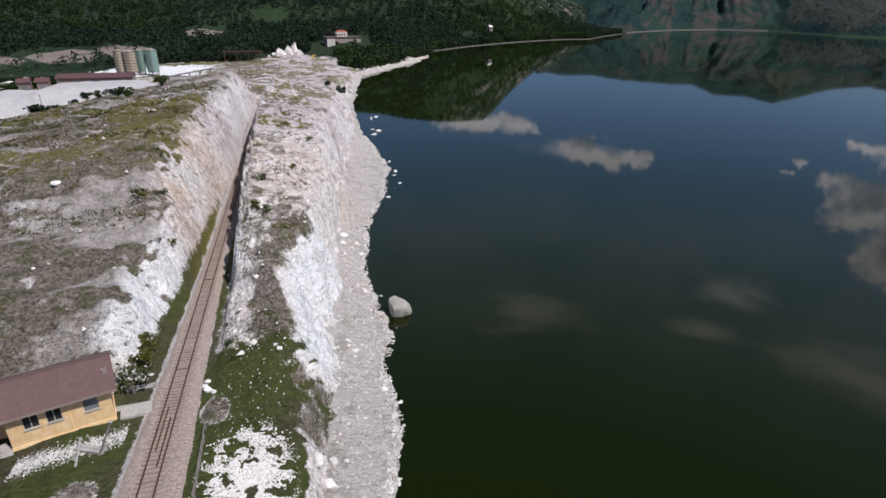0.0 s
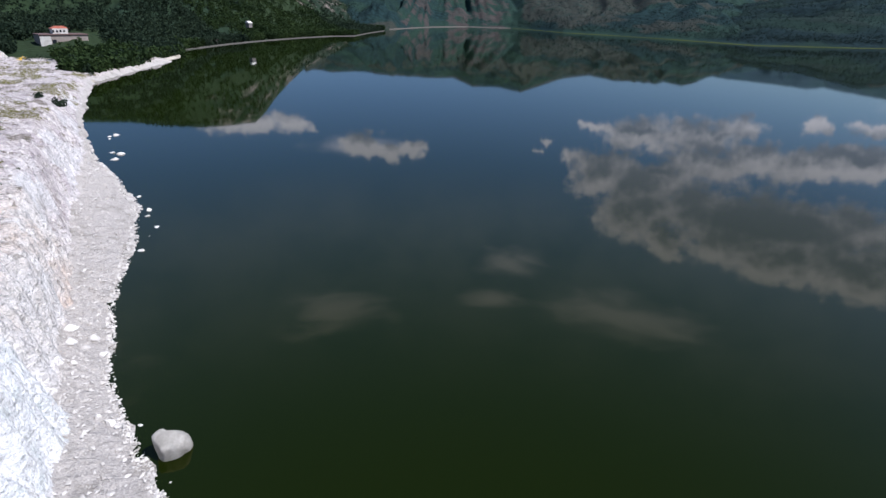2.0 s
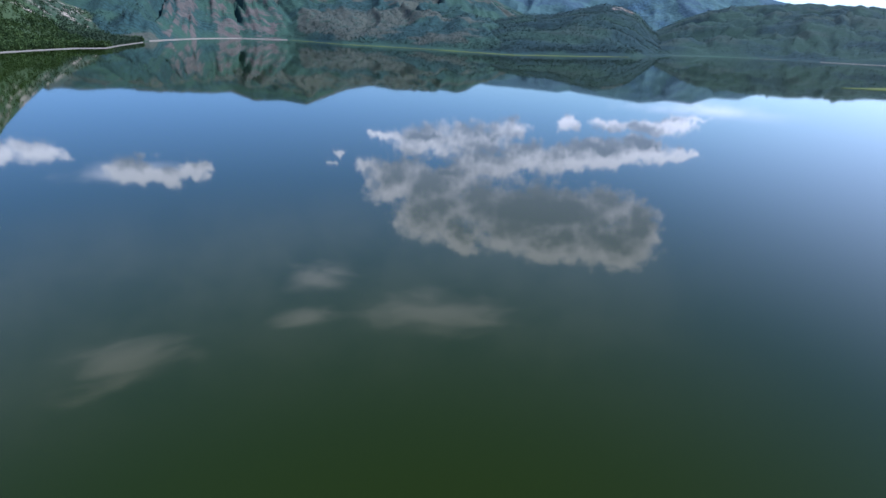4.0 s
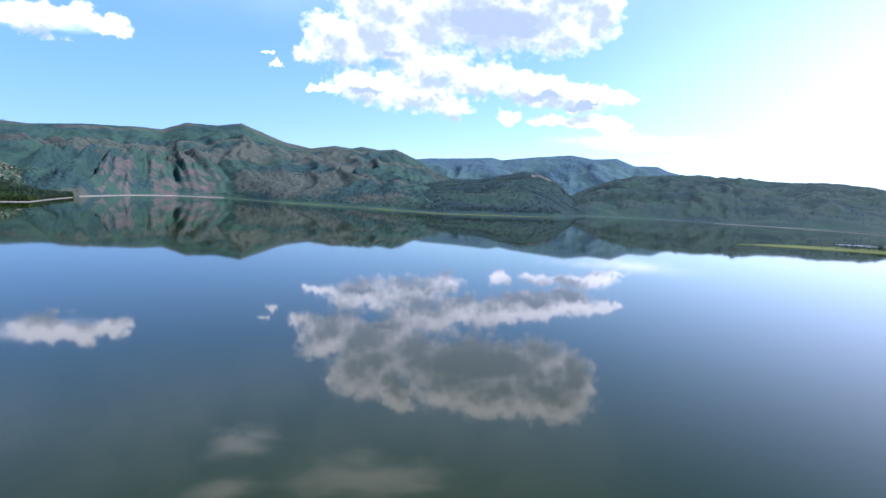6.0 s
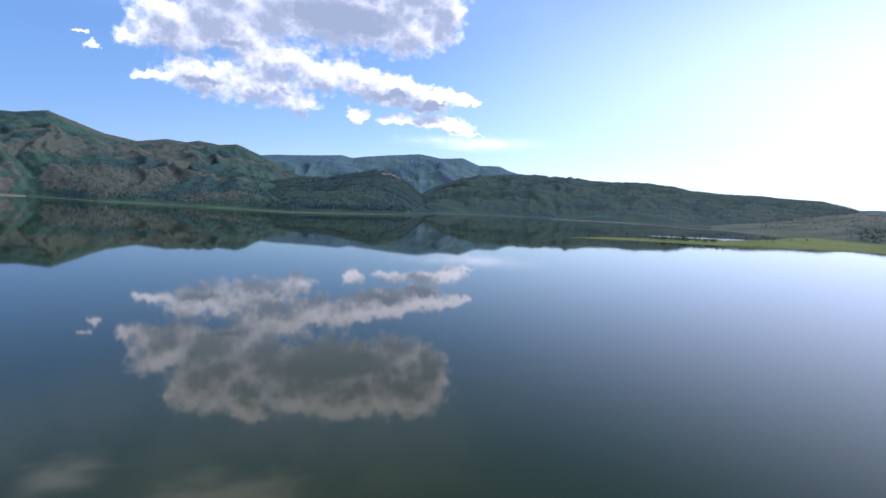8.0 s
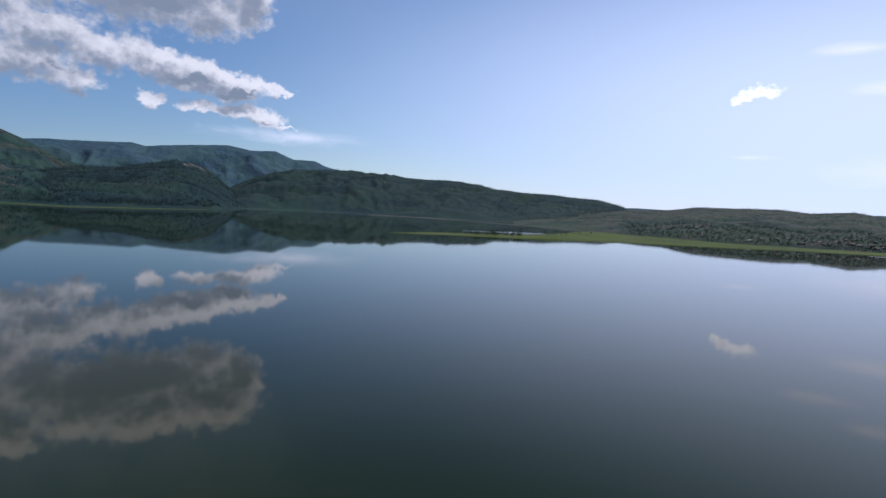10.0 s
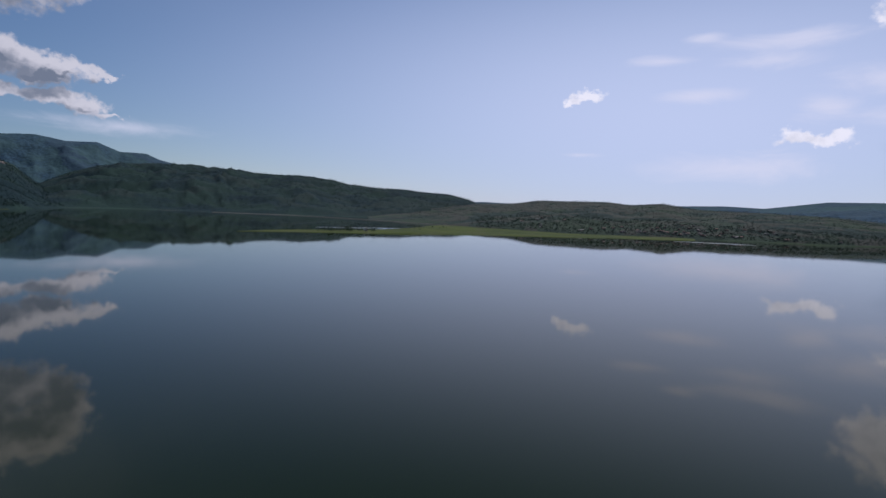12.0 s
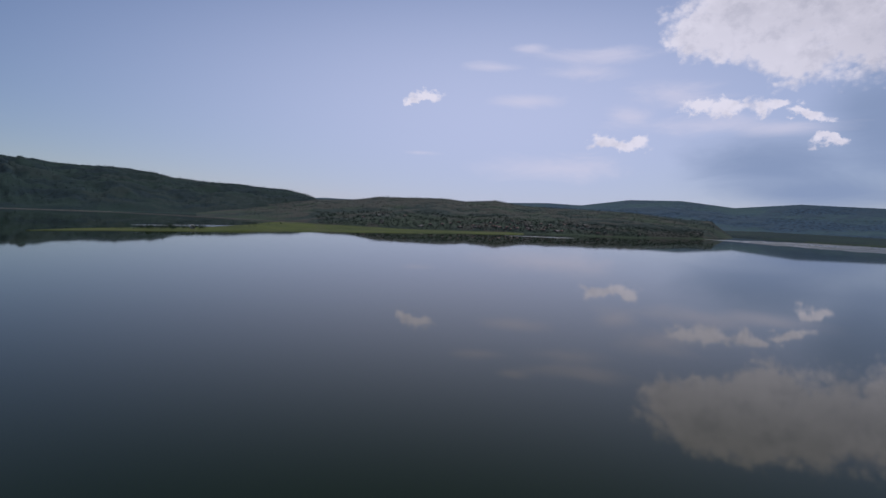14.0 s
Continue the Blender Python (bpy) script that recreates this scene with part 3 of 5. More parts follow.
def hill(name, label, mat, bearings, foot, crest_r, crest, rough=0.10, spurs=0.0, bare=None, power=0.9, steps=70, per_degree=7, seed=0, base=0.0, calm=0.02, crags=None, category="hill", clear=None, open_at=0.62):
    """Land that rises from the shore at foot(bearing) to a crest at crest_r(bearing), of the rise over run crest(bearing) seen from 45 m up; it falls again behind."""
    b = np.linspace(bearings[0], bearings[1], max(24, int((bearings[1] - bearings[0]) * per_degree)))
    r0, r1 = line(b, foot), line(b, crest_r)
    top = 45 + line(b, crest) * r1
    u = np.concatenate([[-0.03], np.linspace(0, 1, steps), [1.06, 1.15, 1.3]])
    bb, uu = np.meshgrid(b, u, indexing="ij")
    rr = r0[:, None] + (r1 - r0)[:, None] * uu
    x, y = HUB[0] + rr * np.sin(np.radians(bb)), HUB[1] + rr * np.cos(np.radians(bb))
    t = np.clip(uu, 0, 1)
    body = t ** power
    back = smooth(uu, 1.0, 1.35)
    h = top[:, None]
    scale = 1.0 / max(60.0, float(np.mean(top)) * 1.5)
    grain = ridged(x * scale, y * scale, 3, seed=seed) - 0.55
    fine = fbm(x * scale * 6, y * scale * 6, 4, seed=seed + 9) - 0.5
    hump = np.sin(np.pi * np.clip(t, 0, 1)) ** 0.7 * smooth(t, 0.0, calm)
    z = base + (h - base) * body * (1 - 0.5 * back)
    z = z + hump * h * (rough * 2.2 * grain + 0.05 * fine) + h * spurs * hump * (ridged(bb * 0.55 + 2.2 * fbm(x * scale * 2, y * scale * 2, 3, seed=seed + 6), uu * 2.2 + 3, 3, seed=seed + 4) - 0.5)
    z = z + 0.012 * h * (fbm(x * scale * 30, y * scale * 30, 3, seed=seed + 2) - 0.5) * smooth(t, 0, 0.1)
    if crags is not None:
        fan = (bb - 36.8) / (0.30 + 2.4 * np.clip(0.34 - t, 0, 0.34))
        rib = ridged(fan * 0.62 + 0.9 * fbm(bb * 0.9, t * 9, 4, seed=seed + 8), t * 3.0, 4, seed=seed + 7)
        z = z + crags(bb, t) * (1.9 * rib - 0.55)
    z = np.where(uu < 0, -5.0, np.maximum(z, 0.3 + 0 * z))
    stone = np.zeros_like(z) if bare is None else bare(bb, t, z)
    if crags is not None:
        stone = stone * (0.12 + 0.55 * smooth(rib, 0.45, 0.75))
    glade = smooth(grain + 0.55 + 0.5 * (fbm(x * scale * 1.7 + 4, y * scale * 1.7, 3, seed=seed + 12) - 0.5), open_at, open_at + 0.25)
    if clear is not None:
        glade = np.maximum(glade, clear(bb, t, z) * smooth(fbm(x * scale * 2.2, y * scale * 2.2, 4, 0.6, seed=seed + 13), 0.40, 0.56))
    LAND[name] = (b, u, x, y, z)
    ob = sheet(name, x, y, z, dict(bare=stone, open=glade), mat)
    return tagged(ob, label, category, kind="structure")


def clearing(b, u):
    """Bare quarry ledges in the wood: (bearing, u, half widths)."""
    spots = [(-16.6, .135, 2.6, .045), (-21.5, .12, 3.0, .05), (-27, .10, 3, .05), (-8.9, .33, 2.3, .028)]
    return np.maximum.reduce([smooth(1.25 - np.hypot((b - p) / w, (u - q) / h), 0, 0.5) for p, q, w, h in spots])


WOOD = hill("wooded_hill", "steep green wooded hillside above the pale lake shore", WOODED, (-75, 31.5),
            [(-75, 700), (-30, 560), (-12, 525), (0, 500), (3.7, 462), (7.7, 545), (11.6, 678), (12.2, 772), (17.3, 939), (25.8, 1215), (28, 1241), (31.5, 1683)],
            [(-75, 1700), (0, 1700), (20, 1750), (26, 2000), (31.5, 2500)],
            [(-75, .10), (0, .105), (7.4, .116), (10.5, .125), (13, .131), (16, .130), (18.2, .126), (19.1, .112), (20.2, .088), (21.7, .064), (23.3, .042), (27, .014), (31.5, -.014)], rough=0.20, seed=5, power=1.7, calm=0.4,
            bare=lambda b, t, z: np.maximum(0.64 * clearing(b, t), 0.42 * smooth(b, 11, 16) * smooth(t, 0.35, 0.6)))
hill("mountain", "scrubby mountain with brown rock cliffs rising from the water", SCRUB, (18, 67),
     [(18, 1700), (28, 1660), (31.7, 1743), (35.8, 2131), (39, 2304), (43.3, 2269), (48.3, 1870), (53.7, 1727), (59.4, 1556), (64.9, 1414), (67, 1436)],
     [(18, 4800), (60, 4800), (67, 4500)],
     [(18, 0.06), (23.3, 0.075), (28, 0.0755), (31.8, 0.0827), (36, 0.085), (38, 0.0851), (40, 0.0992), (42.7, 0.0984), (44.8, 0.1045), (48.8, 0.0798), (51.4, 0.0719), (53.6, 0.0791), (55.3, 0.0762), (56.4, 0.0803), (58.1, 0.0754), (59.7, 0.0785), (61.9, 0.0637), (64, 0.0448), (67, 0.0248)],
     rough=0.10, spurs=0.16, seed=15, power=1.05, steps=130, clear=lambda b, t, z: smooth(b, 43.5, 45) * (1 - smooth(b, 60, 63)) * (1 - smooth(t, 0.2, 0.36)) * smooth(t, 0.025, 0.06) + 0.8 * smooth(b, 27, 30) * (1 - smooth(b, 40, 42)) * smooth(t, 0.2, 0.3) * (1 - smooth(t, 0.5, 0.7)), crags=lambda b, t: 62 * smooth(b, 26, 32) * (1 - smooth(b, 40, 45)) * np.clip(t / 0.14, 0, 1) * (1 - smooth(t, 0.20, 0.40)),
     bare=lambda b, t, z: smooth(b, 30.5, 33) * (1 - smooth(b, 42, 45)) * (1 - smooth(t, 0.14, 0.30)) * 0.8)
hill("far_ridge", "distant mountain ridge with haze blue in its colour", FAR_HAZE, (58, 90),
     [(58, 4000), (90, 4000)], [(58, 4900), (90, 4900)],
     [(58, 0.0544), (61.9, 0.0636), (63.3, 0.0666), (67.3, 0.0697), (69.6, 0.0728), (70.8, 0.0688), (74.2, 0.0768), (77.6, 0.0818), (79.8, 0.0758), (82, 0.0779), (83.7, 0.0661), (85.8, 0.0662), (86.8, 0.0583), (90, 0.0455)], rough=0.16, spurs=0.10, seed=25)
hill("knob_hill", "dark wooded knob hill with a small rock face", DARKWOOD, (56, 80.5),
     [(56, 1777), (58, 1633), (64.9, 1440), (71, 1512), (76.2, 1647), (79, 1875), (80.5, 2011)],
     [(56, 2800), (66, 2600), (73, 2700), (80.5, 2950)],
     [(56, -0.0038), (60, 0.0125), (64, 0.0248), (66, 0.0309), (68.5, 0.0328), (71, 0.0426), (73, 0.0498), (74.6, 0.0461), (76.2, 0.0361), (77, 0.0221), (78.5, 0.0001), (80.5, -0.0177)], rough=0.10, spurs=0.06, seed=35, power=0.9, open_at=0.8,
     bare=lambda b, t, z: smooth(b, 73.3, 74) * (1 - smooth(b, 75.5, 76.2)) * smooth(t, 0.80, 0.86) * (1 - smooth(t, 0.95, 1.0)) * 0.55)
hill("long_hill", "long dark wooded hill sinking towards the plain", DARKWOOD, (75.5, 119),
     [(75.5, 1933), (84.5, 2075), (94.4, 1982), (105, 2048), (112, 1930), (119, 1732)],
     [(75.5, 3400), (80, 3900), (86, 4300), (95, 4300), (110, 3800), (119, 3000)],
     [(75.5, -0.011), (77.3, 0.0061), (80, 0.0302), (82, 0.0426), (84, 0.048), (87, 0.0514), (89.9, 0.0517), (93.7, 0.0478), (95.1, 0.0448), (100.6, 0.0449), (102.6, 0.041), (104.3, 0.034), (108, 0.0301), (114.4, 0.0253), (116.8, 0.0144), (119, -0.0035)], rough=0.18, spurs=0.22, seed=45, power=0.95, clear=lambda b, t, z: smooth(b, 98, 106) * (1 - smooth(t, 0.3, 0.6)), open_at=0.72)
hill("low_hill", "low scrubby plateau with scattered village and fields", MOOR, (106, 157.5),
     [(106, 1702), (112, 1565), (117, 1341), (126, 1219), (136, 1298), (148.7, 1399), (155.7, 1659), (157.5, 1802)],
     [(106, 2500), (125, 2700), (145, 2250), (157.5, 2150)],
     [(106, -0.0159), (110, -0.0058), (113, 0.0023), (117, 0.0104), (120.7, 0.0126), (123.3, 0.0202), (130, 0.0223), (132.3, 0.0184), (135.3, 0.0227), (138, 0.0148), (143.5, 0.0127), (148.6, 0.0104), (153.4, 0.0025), (155.7, 0.0016), (156.7, -0.0113), (157.5, -0.0213)], rough=0.10, seed=55, power=0.7, clear=lambda b, t, z: smooth(t, 0.25, 0.5) * (1 - smooth(b, 132, 140)))
hill("distant_hills", "distant hills beyond the plain, haze blue in their colour", FAR_HAZE, (112, 200),
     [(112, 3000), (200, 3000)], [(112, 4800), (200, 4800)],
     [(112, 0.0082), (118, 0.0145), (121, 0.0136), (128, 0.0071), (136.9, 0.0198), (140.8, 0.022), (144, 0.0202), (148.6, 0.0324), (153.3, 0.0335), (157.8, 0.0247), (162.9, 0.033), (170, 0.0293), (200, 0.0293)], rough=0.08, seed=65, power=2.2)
hill("plain_woods", "flat dark wooded plain beyond the lake", DARKWOOD, (155.5, 200), [(155.5, 2172), (164, 1871), (200, 1840)], [(155.5, 2800), (200, 2600)],
     [(155.5, -0.0129), (160, -0.0111), (170, -0.0127), (200, -0.0117)], rough=0.12, seed=95, power=0.4, steps=30)
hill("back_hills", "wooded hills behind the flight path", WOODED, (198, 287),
     [(198, 1700), (220, 1300), (250, 700), (287, 700)], [(198, 2600), (287, 2000)], [(198, .03), (230, .06), (287, .09)], rough=0.12, seed=75, per_degree=3)
hill("grass_spit", "flat bright green grass spit in the shallows", MEADOW, (93.0, 138),
     [(93.0, 830), (99, 853), (106, 868), (112, 910), (117, 961), (126, 1032), (138, 1206)],
     [(93.0, 834), (96, 882), (99, 916), (106, 970), (110, 1031), (113, 1295), (117, 1388), (126, 1294), (138, 1347)],
     [(93.0, -0.0531), (96, -0.0501), (106, -0.045), (113, -0.0337), (117, -0.0314), (126, -0.0336), (138, -0.0322)], rough=0.0, seed=85, power=0.35, steps=12)


# ---- tools for things ----
def thing(name, label, category, at=(0, 0, 0), turn=0.0, group=""):
    ob = new(name)
    ob.empty_display_size = 0.3
    ob.matrix_basis = pose(*at, 0, 0, turn)
    return tagged(ob, label, category, group)


def mesh_of(name, bm, mat, smooth_shade=False):
    me = bpy.data.meshes.new(name)
    bmesh.ops.recalc_face_normals(bm, faces=bm.faces)
    bm.to_mesh(me)
    bm.free()
    if smooth_shade:
        me.polygons.foreach_set("use_smooth", [True] * len(me.polygons))
    me.materials.append(mat)
    return me


def part(name, bm, mat, parent, label="", at=None, smooth_shade=False):
    ob = new(name, bm if isinstance(bm, bpy.types.Mesh) else mesh_of(name, bm, mat, smooth_shade))
    ob.parent = parent
    if at is not None:
        ob.matrix_basis = at
    return tagged(ob, label)


def box(bm, x0, x1, y0, y1, z0, z1, bevel=0.0):
    made = bmesh.ops.create_cube(bm, size=1.0, matrix=Matrix.LocRotScale(((x0 + x1) / 2, (y0 + y1) / 2, (z0 + z1) / 2), None, (x1 - x0, y1 - y0, z1 - z0)))
    if bevel:
        edges = list({e for v in made["verts"] for e in v.link_edges})
        bmesh.ops.bevel(bm, geom=edges, offset=bevel, segments=1, affect="EDGES")
    return bm


def boxed(*spans, bevel=0.0):
    bm = bmesh.new()
    for s in spans:
        box(bm, *s, bevel=bevel)
    return bm


def tube(bm, a, b, r0, r1, sides=8):
    a, b = Vector(a), Vector(b)
    m = Matrix.Translation((a + b) / 2) @ (b - a).to_track_quat("Z", "Y").to_matrix().to_4x4()
    bmesh.ops.create_cone(bm, cap_ends=True, segments=sides, radius1=r0, radius2=r1, depth=(b - a).length, matrix=m)
    return bm


def ground_z(x, y):
    return float(near_height(np.array([[float(x)]]), np.array([[float(y)]]))[0][0, 0])


def plain(name, colour, other, scale, rough=0.8, relief=0.3, distance=0.02, detail=5, metal=0.0, stains=None):
    """A worn surface: two tones at two scales, and a slight relief."""
    m, n = material(name)
    a, b = n.noise(n.at, scale, detail, 0.65), n.noise(n.at, scale * 0.18, 3)
    c = n.mix(n.step(a, 0.3, 0.7), colour, other)
    if stains:
        c = n.mix(n.math("MULTIPLY", n.step(b, 0.50, 0.68), 0.75), c, stains)
    each = n.put("ShaderNodeObjectInfo", "Random")
    c = n.mix(1.0, c, n.put("ShaderNodeCombineColor", 0, [n.math("ADD", n.math("MULTIPLY", each, 0.3), 0.85)] * 3), "MULTIPLY")
    finish(n, c, rough, a, relief, distance, Metallic=metal)
    return m


def leafy(name, dark, light, blossom=None, calm=False):
    m, n = material(name)
    each = n.put("ShaderNodeNewGeometry", "Random Per Island")
    c = n.mix(each, dark, light)
    c = n.mix(n.step(n.noise(n.at, 0.02 if calm else 0.6, 3), 0.4, 0.65), c, tuple(v * (0.9 if calm else 0.65) for v in dark))
    if blossom:
        c = n.mix(n.step(n.math("FRACT", n.math("MULTIPLY", each, 7.3)), 0.6, 0.62), c, blossom)
    leaf = n.put("ShaderNodeBsdfPrincipled", 0, {"Base Color": c, "Roughness": 0.75, "Specular IOR Level": 0.12})
    thin = n.put("ShaderNodeBsdfTranslucent", 0, {"Color": c})
    both = n.put("ShaderNodeMixShader", 0, (0.35, leaf, thin))
    n.tree.links.new(both, n.tree.nodes.new("ShaderNodeOutputMaterial").inputs[0])
    return m


OCHRE = plain("ochre_plaster", (0.66, 0.43, 0.20), (0.76, 0.56, 0.33), 1.2, 0.9, 0.4, 0.02, stains=(0.48, 0.24, 0.08))
ROOFING = plain("brown_roof_sheet", (0.090, 0.050, 0.045), (0.110, 0.064, 0.056), 1.5, 0.8, 0.25, 0.01, stains=(0.088, 0.055, 0.05))
WHITE_TRIM = plain("flaking_white_paint", (0.42, 0.40, 0.37), (0.33, 0.31, 0.28), 6.0, 0.7)
CONCRETE = plain("weathered_concrete", (0.30, 0.28, 0.255), (0.38, 0.355, 0.33), 2.0, 0.9, 0.4, 0.02, stains=(0.21, 0.20, 0.18))
BOARD = plain("grey_board", (0.11, 0.115, 0.12), (0.14, 0.145, 0.15), 3.0, 0.7)
TIMBER = plain("dark_sleeper_timber", (0.19, 0.145, 0.12), (0.27, 0.215, 0.18), 5.0, 0.9, 0.5, 0.02)
GREYWOOD = plain("grey_old_wood", (0.20, 0.175, 0.15), (0.28, 0.25, 0.22), 5.0, 0.9, 0.5, 0.02)
RUST = plain("rusty_rail_steel", (0.062, 0.026, 0.018), (0.10, 0.048, 0.034), 8.0, 0.65, 0.3, 0.005, metal=0.3)
BALLAST = plain("pinkish_ballast", (0.17, 0.13, 0.108), (0.37, 0.30, 0.255), 4.0, 0.95, 1.0, 0.08, detail=6, stains=(0.25, 0.20, 0.165))
SHED = plain("maroon_sheet_metal", (0.085, 0.038, 0.038), (0.115, 0.056, 0.054), 1.0, 0.6)
SHED_WALL = plain("faded_maroon_wall", (0.17, 0.115, 0.11), (0.22, 0.16, 0.15), 0.8, 0.8)
SILO_TAN = plain("tan_silo_concrete", (0.29, 0.25, 0.19), (0.35, 0.305, 0.24), 0.6, 0.85, stains=(0.33, 0.27, 0.19))
SILO_GREEN = plain("green_silo_steel", (0.15, 0.23, 0.20), (0.19, 0.28, 0.245), 0.6, 0.5, stains=(0.14, 0.26, 0.24))
STONE = plain("pale_shore_stone", (0.64, 0.60, 0.565), (0.50, 0.465, 0.435), 2.5, 0.9, 0.7, 0.06, stains=(0.34, 0.31, 0.28))
BOULDER = plain("grey_boulder", (0.40, 0.375, 0.34), (0.27, 0.25, 0.225), 1.2, 0.9, 0.8, 0.12, stains=(0.20, 0.185, 0.16))
WHITE_STONE = plain("white_stone", (0.70, 0.68, 0.66), (0.56, 0.53, 0.50), 2.5, 0.9, 0.7, 0.06)
CHALK = plain("white_quarry_waste", (0.52, 0.50, 0.495), (0.43, 0.415, 0.41), 0.25, 0.95, 0.6, 0.3, stains=(0.48, 0.46, 0.45))
PALE_SAND = plain("pale_shore_gravel", (0.50, 0.45, 0.39), (0.36, 0.315, 0.26), 0.22, 0.95, 0.6, 0.3, detail=6, stains=(0.28, 0.25, 0.20))
BRICK_RED = plain("red_roof_tile", (0.30, 0.085, 0.05), (0.22, 0.07, 0.045), 0.8, 0.85)
VILLAGE_ROOF = plain("old_roof_tile", (0.15, 0.062, 0.048), (0.10, 0.055, 0.045), 0.8, 0.85)
SHORE_GREY = plain("grey_shore_stone", (0.10, 0.09, 0.078), (0.07, 0.064, 0.055), 0.22, 0.95, 0.6, 0.3)
VILLAGE_WALL = plain("old_house_wall", (0.17, 0.15, 0.14), (0.12, 0.108, 0.10), 0.6, 0.9)
LIME = plain("limewashed_wall", (0.62, 0.59, 0.55), (0.50, 0.47, 0.43), 0.6, 0.9, stains=(0.38, 0.34, 0.30))
GREY_WALL = plain("grey_render_wall", (0.22, 0.18, 0.155), (0.28, 0.235, 0.21), 0.4, 0.9, stains=(0.26, 0.22, 0.20))
YELLOW = plain("yellow_machine_paint", (0.62, 0.40, 0.03), (0.55, 0.34, 0.03), 1.5, 0.45)
BLACK_RUBBER = plain("black_rubber", (0.02, 0.02, 0.02), (0.035, 0.035, 0.035), 4.0, 0.8)
BARK = plain("grey_bark", (0.10, 0.085, 0.07), (0.16, 0.14, 0.12), 8.0, 0.9)
LEAF = leafy("bush_leaves", (0.030, 0.052, 0.012), (0.085, 0.11, 0.028))
LEAF_DRY = leafy("olive_leaves", (0.060, 0.066, 0.014), (0.14, 0.125, 0.03))
LEAF_BLOSSOM = leafy("blossoming_leaves", (0.050, 0.072, 0.022), (0.12, 0.14, 0.06), (0.62, 0.60, 0.55))
LEAF_DARK = leafy("dark_leaves", (0.021, 0.036, 0.021), (0.030, 0.048, 0.026), calm=True)
# Leaves for far trees lean blue: distance haze put into the colour.
LEAF_FAR = leafy("hazy_far_leaves", (0.014, 0.027, 0.026), (0.021, 0.037, 0.034), calm=True)
TURF = leafy("turf_blades", (0.045, 0.058, 0.016), (0.095, 0.105, 0.035))
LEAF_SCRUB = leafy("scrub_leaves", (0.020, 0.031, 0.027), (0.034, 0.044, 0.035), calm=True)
LEAF_SPRING = leafy("spring_leaves", (0.020, 0.038, 0.012), (0.040, 0.064, 0.018), calm=True)

glass, gn = material("dark_window_glass")
finish(gn, gn.mix(gn.noise(gn.at, 1.5, 3), (0.012, 0.014, 0.017), (0.024, 0.027, 0.031)), 0.2, Specular_IOR_Level=0.25)


def leaf_mesh(name, rng, lobes, count, size, mat):
    """Many small leaf clumps (bent quads) filling a few uneven lobes (x, y, z, rx, ry, rz)."""
    lobes = np.array(lobes, float)
    pick = rng.integers(0, len(lobes), count)
    d = rng.normal(size=(count, 3))
    d /= np.linalg.norm(d, axis=1)[:, None]
    d *= (rng.random(count) ** 0.4)[:, None]
    mid = lobes[pick, :3] + d * lobes[pick, 3:]
    u = rng.normal(size=(count, 3))
    u /= np.linalg.norm(u, axis=1)[:, None]
    v = np.cross(u, rng.normal(size=(count, 3)))
    v /= np.linalg.norm(v, axis=1)[:, None]
    s = size * (0.5 + rng.random(count))[:, None]
    pts = np.stack([mid - u * s, mid + v * s * 0.7, mid + u * s, mid - v * s * 0.7], 1).reshape(-1, 3)
    me = bpy.data.meshes.new(name)
    me.from_pydata(pts.tolist(), [], np.arange(count * 4).reshape(-1, 4).tolist())
    me.materials.append(mat)
    return me


def bush(label, at, width, height, mat, seed, category="bush", group="", leaves=260, trunk=0.0):
    rng = np.random.default_rng(seed)
    ob = thing("bush" if trunk < 0.8 else "tree", label, category, at, float(rng.random() * 360), group)
    n = 6
    lobes = [(rng.normal() * width * 0.22, rng.normal() * width * 0.22, trunk + height * (0.3 + 0.5 * rng.random()), width * (0.18 + 0.16 * rng.random()), width * (0.18 + 0.16 * rng.random()), height * (0.18 + 0.14 * rng.random())) for _ in range(n)]
    bm = bmesh.new()
    if trunk:
        tube(bm, (0, 0, -0.3), (0.05 * width, 0, trunk + 0.2 * height), 0.05 * width, 0.03 * width)
    for l in lobes:
        tube(bm, (0, 0, trunk * 0.6 - 0.1), l[:3], 0.022 * width, 0.008 * width, 5)
    part("trunk" if trunk else "branch", bm, BARK, ob)
    part("crown", leaf_mesh("crown", rng, lobes, leaves, width * 0.055, mat), mat, ob)
    return ob


def rock_bm(rng, size, cuts=7, subdiv=2):
    bm = bmesh.new()
    bmesh.ops.create_icosphere(bm, subdivisions=subdiv, radius=1.0)
    planes = [(Vector(rng.normal(size=3)).normalized(), 0.55 + 0.3 * rng.random()) for _ in range(cuts)]
    off = Vector(rng.random(3) * 50)
    for v in bm.verts:
        for nrm, d in planes:
            over = v.co.dot(nrm) - d
            if over > 0:
                v.co -= nrm * over * 0.9
        v.co *= 1 + 0.16 * (noise.noise(v.co * 1.7 + off)) + 0.06 * noise.noise(v.co * 5 + off)
        v.co = Vector((v.co.x * size[0], v.co.y * size[1], v.co.z * size[2]))
    return bm


# ---- the railway ----
RAILWAY = thing("railway_track", "single rusty railway track on pinkish stone ballast", "railway", (RAIL_X, 0, 0))


